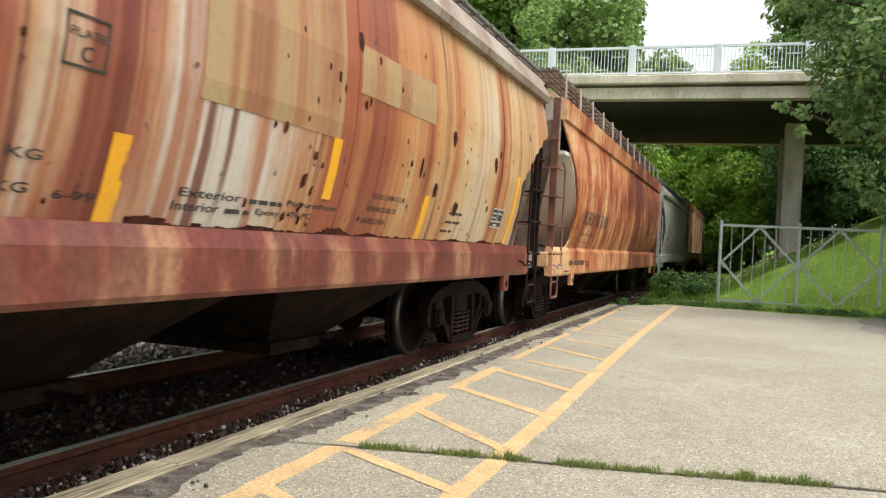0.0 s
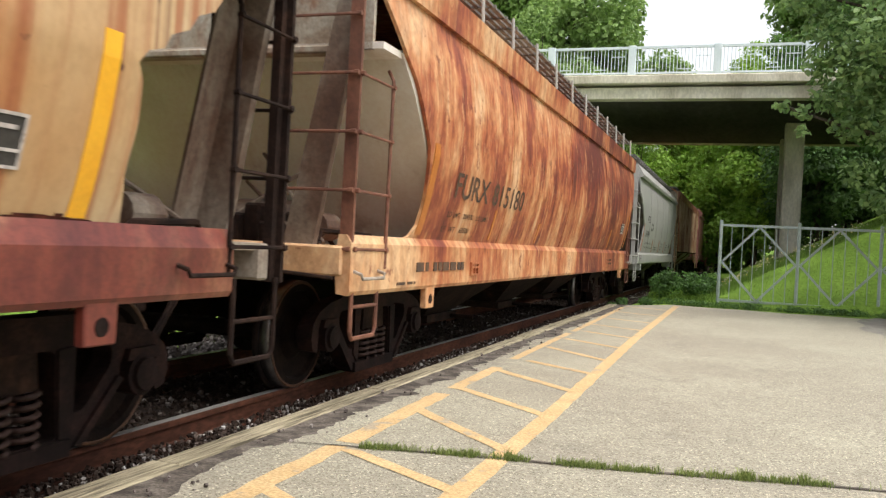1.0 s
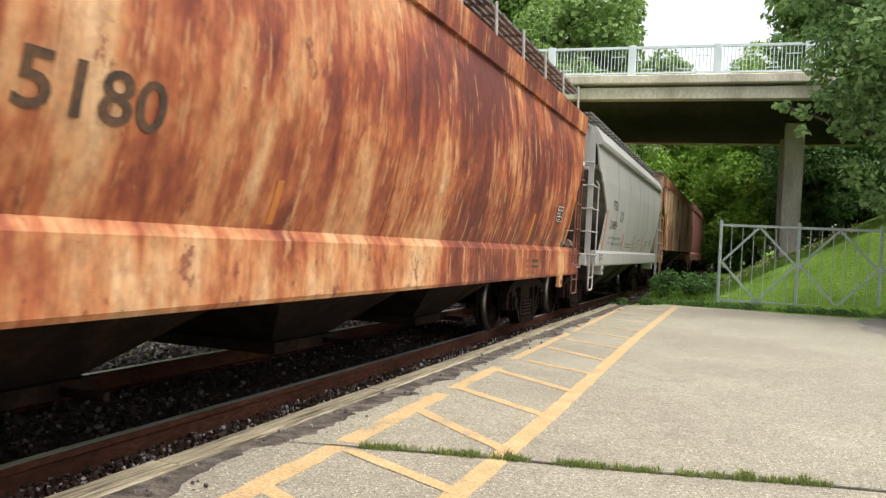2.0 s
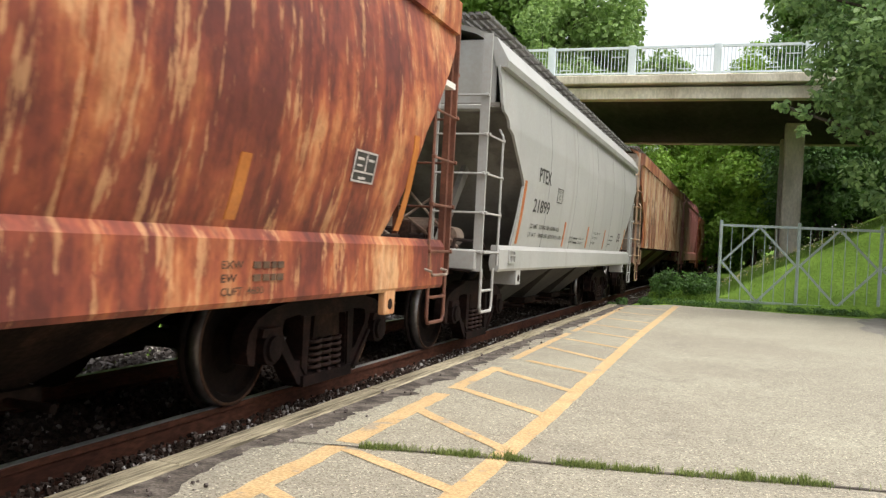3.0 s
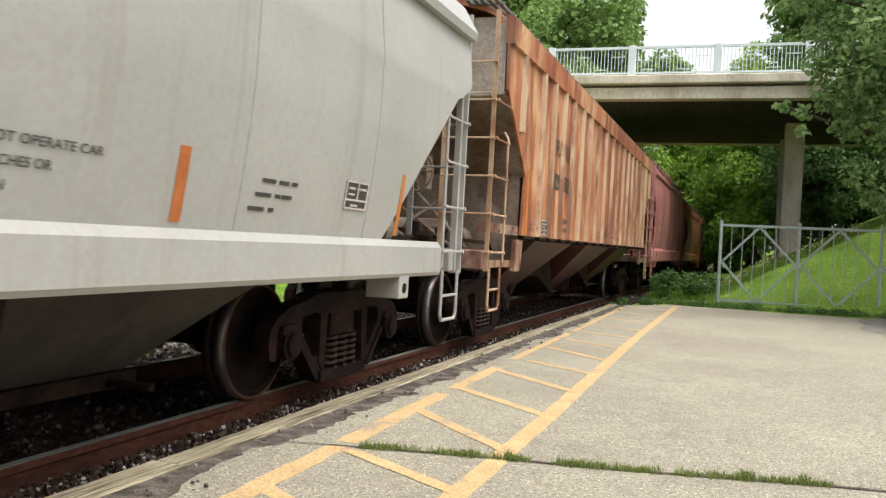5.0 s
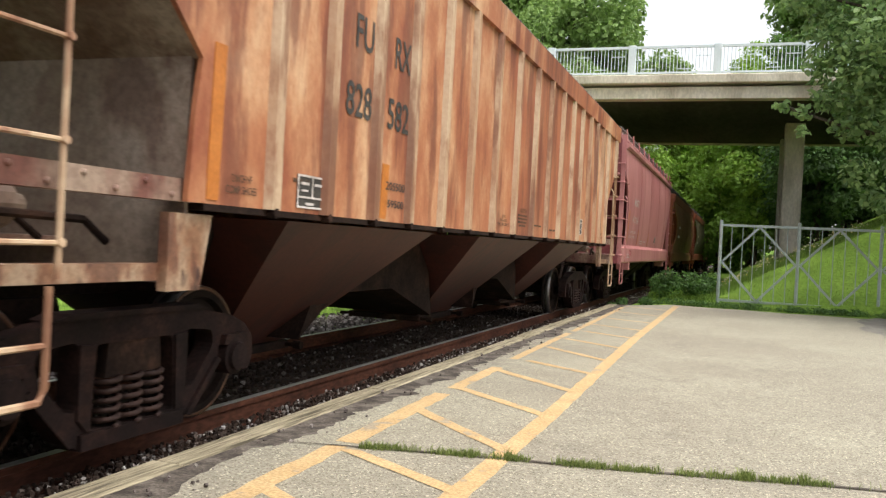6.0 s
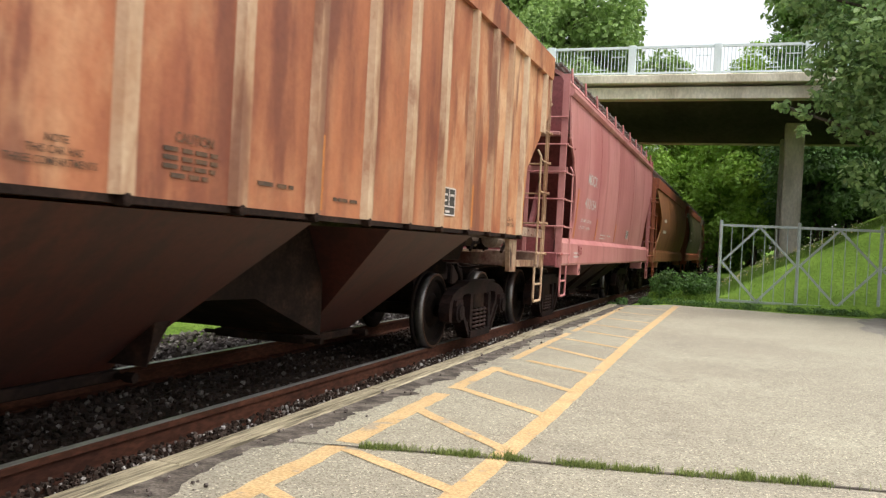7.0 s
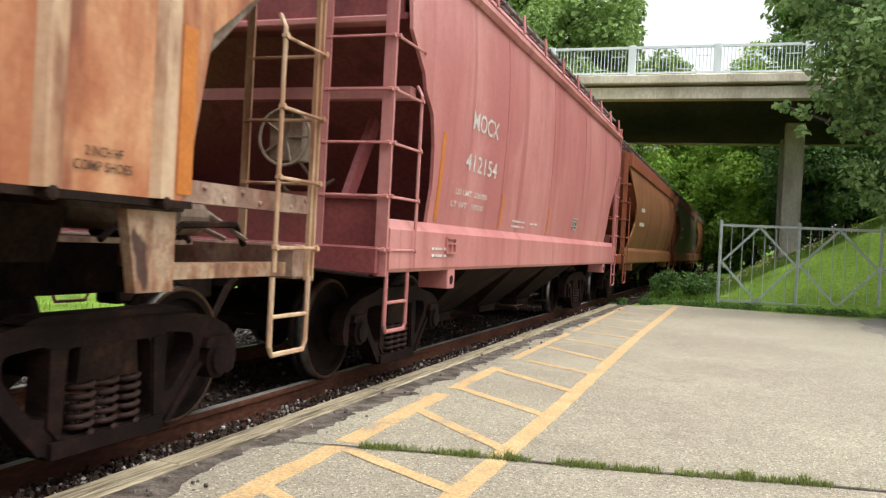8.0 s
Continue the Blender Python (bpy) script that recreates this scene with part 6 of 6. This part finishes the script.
    # clean grey wagon
    cars.append(make_wagon(shared, wagon(
        label="clean light grey covered hopper wagon with black lettering", sill=(28.2, 39.17), upper=(27.9, 39.68), corner=(27.55, 39.75), wheels=(28.2, 29.98, 37.45, 39.23),
        prof=SOFT, eave="sloped", paint=grey_paint, end=grey_paint, sill_paint=grey_paint, metal=grey_paint, sill_z=(0.93, 1.20), chamfer=0.05, board=0.50, brake_end=1, notch=2.66, slope=2.0, slope0=0.35, slope_paint=shaded_grey, bay_paint=shaded_bay_grey,
        front=outline(0, [(28.84, 1.2), (28.94, 1.78), (28.97, 1.91), (28.92, 1.97), (28.31, 2.43), (28.15, 2.47), (28.12, 2.55), (28.05, 2.59), (27.90, 2.63), (27.88, 3.10)]),
        rear=outline(1, [(37.96, 1.2), (38.69, 1.98), (39.25, 2.47), (39.35, 2.50), (39.62, 2.62), (39.68, 2.7), (39.68, 3.10)]),
        tapes=[(red_tape, 28.97, 1.23, 29.06, 1.98, 0.03), (red_tape, 31.65, 1.23, 31.74, 1.59, 0.0), (red_tape, 33.63, 1.23, 33.72, 1.59, 0.0), (red_tape, 35.46, 1.23, 35.54, 1.59, 0.0), (orange_tape, 38.15, 1.23, 38.21, 1.7, 0.0)],
        words=[("EXTERIOR", 32.15, 1.355, 0.36, 0.036, black_print, None), ("45881 G080  9-10", 32.86, 1.355, 0.5, 0.036, black_print, None), ("INTERIOR", 32.13, 1.29, 0.36, 0.036, black_print, None), ("37300 G080  9-10", 32.84, 1.29, 0.5, 0.036, black_print, None), ("PTEX", 29.68, 2.02, 0.68, 0.18, black_print, None), ("21899", 29.54, 1.635, 0.92, 0.17, black_print, None), ("PLATE", 30.9, 1.965, 0.24, 0.035, black_print, None), ("C", 30.97, 1.87, 0.09, 0.07, black_print, None),
               ("LD LMT   227000 LBS 102950 KGS", 29.54, 1.435, 1.72, 0.055, black_print, None), ("LT  WT    59000 LBS  26750 KGS  3-00", 29.50, 1.325, 2.0, 0.055, black_print, None),
               ("DO NOT OPERATE CAR", 34.25, 1.48, 0.72, 0.04, black_print, None), ("WITH HATCHES OR", 34.15, 1.395, 0.56, 0.04, black_print, None), ("GATES OPEN", 34.1, 1.305, 0.4, 0.04, black_print, None)],
        bars=[(32.55, 1.355, 0.26, 0.036, black_print, None), (32.53, 1.29, 0.26, 0.036, black_print, None), (36.2, 1.48, 0.4, 0.03, black_print, None), (36.15, 1.4, 0.42, 0.03, black_print, None), (36.1, 1.32, 0.3, 0.03, black_print, None)],
        frames=((30.85, 1.83, 0.34, 0.2),), holders=((28.55, 1.0, 0.28, 0.15),), plates=[(37.22, 1.39, 0.34, 0.19)], seams=[30.3, 32.2, 34.1, 36.0, 37.6])))
    # tan ribbed wagon
    ribs = [42.71, 43.36, 44.07, 44.75, 45.50, 46.26, 47.08, 47.93, 48.80, 49.61, 50.39, 51.15, 51.88, 52.64, 53.34, 53.95, 54.62]
    cars.append(make_wagon(shared, wagon(
        label="tan rust-streaked ribbed hopper wagon with dark red bays", sill=(42.1, 54.87), upper=(41.05, 55.95), corner=(40.68, 56.15), wheels=(41.4, 43.18, 54.07, 55.85),
        prof=FLAT, sill_kind="", eave="band", paint=plank_paint, end=shaded_dirty_white, sill_paint=shaded_dirty_white, metal=rib_paint, frame_paint=strap_paint, slope_paint=end_grime, eave_paint=plank_paint, board=0.42, notch=2.85, slope0=0.06, slope=1.0, slope_foot=2.0, deck_in=0.7, post=0.5, ladder=0.5, bay_paint=red_under, bay_rows=((43.1, 45.66, 43.95, 44.95), (47.05, 49.83, 48.15, 49.3), (51.1, 53.2, 51.75, 52.7)),
        ridges=([(45.2, 1.28), (47.4, 1.28), (47.66, 0.36), (46.46, 0.71), (45.24, 0.71), (44.6, 0.36)], [(49.4, 1.28), (51.4, 1.28), (51.4, 0.36), (50.36, 0.72), (49.5, 0.74), (49.2, 0.36)]),
        side_label="tan ribbed side streaked with rust",
        front=outline(0, [(41.97, 1.33), (42.0, 1.76), (42.04, 2.03), (41.81, 2.24), (41.25, 2.75), (41.08, 2.9), (41.05, 3.42)]),
        rear=outline(1, [(54.80, 1.33), (54.97, 2.16), (55.62, 2.66), (55.95, 2.92), (55.96, 3.42)]),
        ribs=ribs + [41.7, 55.6], rib_low=[(41.6, 2.55), (42.1, 2.4), (42.3, 1.33), (54.85, 1.33), (55.2, 2.3), (55.7, 2.75)], rib_paint=rib_paint,
        tapes=[(orange_tape, 42.11, 1.35, 42.21, 2.13, 0.02), (orange_tape, 44.21, 1.35, 44.33, 1.75, 0.02), (orange_tape, 49.65, 1.36, 49.75, 1.83, 0.0), (orange_tape, 54.74, 1.36, 54.85, 2.15, 0.0), (orange_tape, 52.76, 1.36, 52.86, 1.77, 0.0)],
        words=[("FU", 43.69, 2.47, 0.28, 0.23, black_print, None), ("RX", 44.36, 2.47, 0.30, 0.23, black_print, None), ("828", 43.58, 2.01, 0.40, 0.23, black_print, None), ("582", 44.27, 2.01, 0.40, 0.23, black_print, None),
               ("205500", 44.30, 1.565, 0.36, 0.062, black_print, None), ("59500", 44.34, 1.435, 0.31, 0.06, black_print, None), ("2 INCH HF", 54.15, 1.475, 0.22, 0.042, brown_print, None), ("COMP SHOES", 54.09, 1.415, 0.34, 0.042, brown_print, None), ("2 INCH HF", 42.32, 1.455, 0.19, 0.042, brown_print, None), ("COMP SHOES", 42.27, 1.395, 0.29, 0.042, brown_print, None), ("CAUTION", 48.28, 1.60, 0.30, 0.05, brown_print, None), ("NOTE", 47.51, 1.505, 0.12, 0.032, brown_print, None), ("THIS CAR HAS", 47.42, 1.46, 0.29, 0.032, brown_print, None), ("THREE COMPARTMENTS", 47.32, 1.415, 0.47, 0.032, brown_print, None)],
        bars=[(48.2, 1.555, 0.44, 0.028, brown_print, None), (48.2, 1.515, 0.44, 0.028, brown_print, None), (48.2, 1.475, 0.42, 0.028, brown_print, None), (48.26, 1.435, 0.3, 0.028, brown_print, None), (49.0, 1.46, 0.4, 0.03, brown_print, None), (49.9, 1.43, 0.4, 0.03, brown_print, None),
              (42.95, 1.51, 0.24, 0.03, brown_print, None)],
        plates=[(51.95, 1.44, 0.36, 0.25), (43.0, 1.36, 0.34, 0.2)])))
    # pink wagon
    cars.append(make_wagon(shared, wagon(
        label="faded pink-red covered hopper wagon with white lettering", sill=(57.3, 69.1), upper=(57.5, 69.3), corner=(57.25, 69.35), wheels=(57.88, 59.66, 66.9, 68.68),
        prof=[(1.36, 1.53), (1.7, 1.565), (2.1, 1.59), (2.5, 1.605), (2.9, 1.605), (3.2, 1.59), (3.50, 1.565)], eave="slim", paint=pink_paint, end=maroon_paint, sill_paint=pink_paint, metal=pink_paint, frame_paint=maroon_paint, sill_z=(0.97, 1.36), chamfer=0.08, notch=2.92, slope=1.9, slope0=0.4, slope_paint=maroon_paint, beam=2.40, skirt=1.5, ledge_paint=pink_paint, brackets=True, board=0.42, brake_end=0,
        front=outline(0, [(58.24, 1.36), (58.25, 1.67), (58.20, 2.0), (58.10, 2.27), (57.90, 2.43), (57.84, 2.56), (57.53, 2.84), (57.51, 3.33)]),
        rear=outline(1, [(68.0, 1.36), (68.2, 2.0), (68.8, 2.6), (69.2, 2.9), (69.3, 3.33)]),
        tapes=[(orange_tape, 58.38, 1.38, 58.46, 2.16, 0.0), (orange_tape, 60.46, 1.39, 60.53, 1.76, 0.0), (orange_tape, 62.86, 1.39, 62.93, 1.76, 0.0)],
        words=[("MOCX", 59.18, 2.30, 0.88, 0.18, white_print, None), ("412154", 59.06, 1.90, 1.06, 0.165, white_print, None), ("LD LMT  226300", 58.86, 1.655, 1.0, 0.055, white_print, None), ("LT WT   59700", 58.77, 1.535, 1.0, 0.055, white_print, None)],
        bars=[(61.0, 1.48, 0.6, 0.03, white_print, None), (61.0, 1.42, 0.6, 0.03, white_print, None), (61.9, 1.48, 0.4, 0.03, white_print, None), (58.2, 1.13, 0.4, 0.03, white_print, 1.601), (58.2, 1.07, 0.4, 0.03, white_print, 1.601)],
        holders=((58.55, 1.1, 0.26, 0.15),), plates=[(64.6, 1.5, 0.34, 0.18)], seams=[60.4, 62.8, 65.2, 67.3])))
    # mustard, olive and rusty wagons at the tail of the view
    for k, (paint, end, label, y) in enumerate(((brown_paint, orange_trim, "mustard-brown hopper wagon with orange trim", 70.6), (green_paint, orange_trim, "dull olive hopper wagon with orange ends", 85.0), (blotch_paint, shaded_dirty_white, "rust-brown covered hopper wagon", 99.4))):
        cars.append(make_wagon(shared, wagon(
            label=label, sill=(y, y + 12.6), upper=(y + 0.1, y + 12.5), corner=(y, y + 12.7), wheels=(y + 0.65, y + 2.43, y + 10.2, y + 11.98),
            prof=[(z + 0.1, x) for z, x in ROUND], paint=paint, end=end, sill_paint=end if k == 1 else paint, metal=end, eave_paint=end, sill_z=(0.95, 1.30), chamfer=0.08, notch=2.7, board=0.5,
            front=outline(0, [(y + 0.7, 1.3), (y + 1.0, 1.9), (y + 0.95, 2.25), (y + 0.2, 2.8), (y + 0.1, 3.15)]), rear=outline(1, [(y + 11.6, 1.3), (y + 12.0, 2.1), (y + 12.4, 2.7), (y + 12.5, 3.15)]),
            bars=[(y + 1.9, 2.2, 0.8, 0.12, white_print, None), (y + 1.8, 1.85, 1.0, 0.12, white_print, None)], seams=[y + 4, y + 7, y + 10])))
    return cars


def motions(cars):
    """The train rolls past at a steady pace; its wheels turn as they roll."""
    for car, wheels in cars:
        y = car["middle"]
        walk(car, [(0.25 * i, pose(TRACK, y - V_TRAIN * 0.25 * i, 0)) for i in range(33)])
        for ws, yw in wheels:
            walk(ws, [(i / 15, pose(0, yw, 0.42, math.degrees(V_TRAIN * i / 15 / 0.42) % 360)) for i in range(121)])


make_ground()
make_platform()
make_shade_wall()
make_markings()
make_bridge()
make_fence()
make_track()
train = make_train()
make_plants()
make_house()
make_crack()
make_stones()
motions(train)
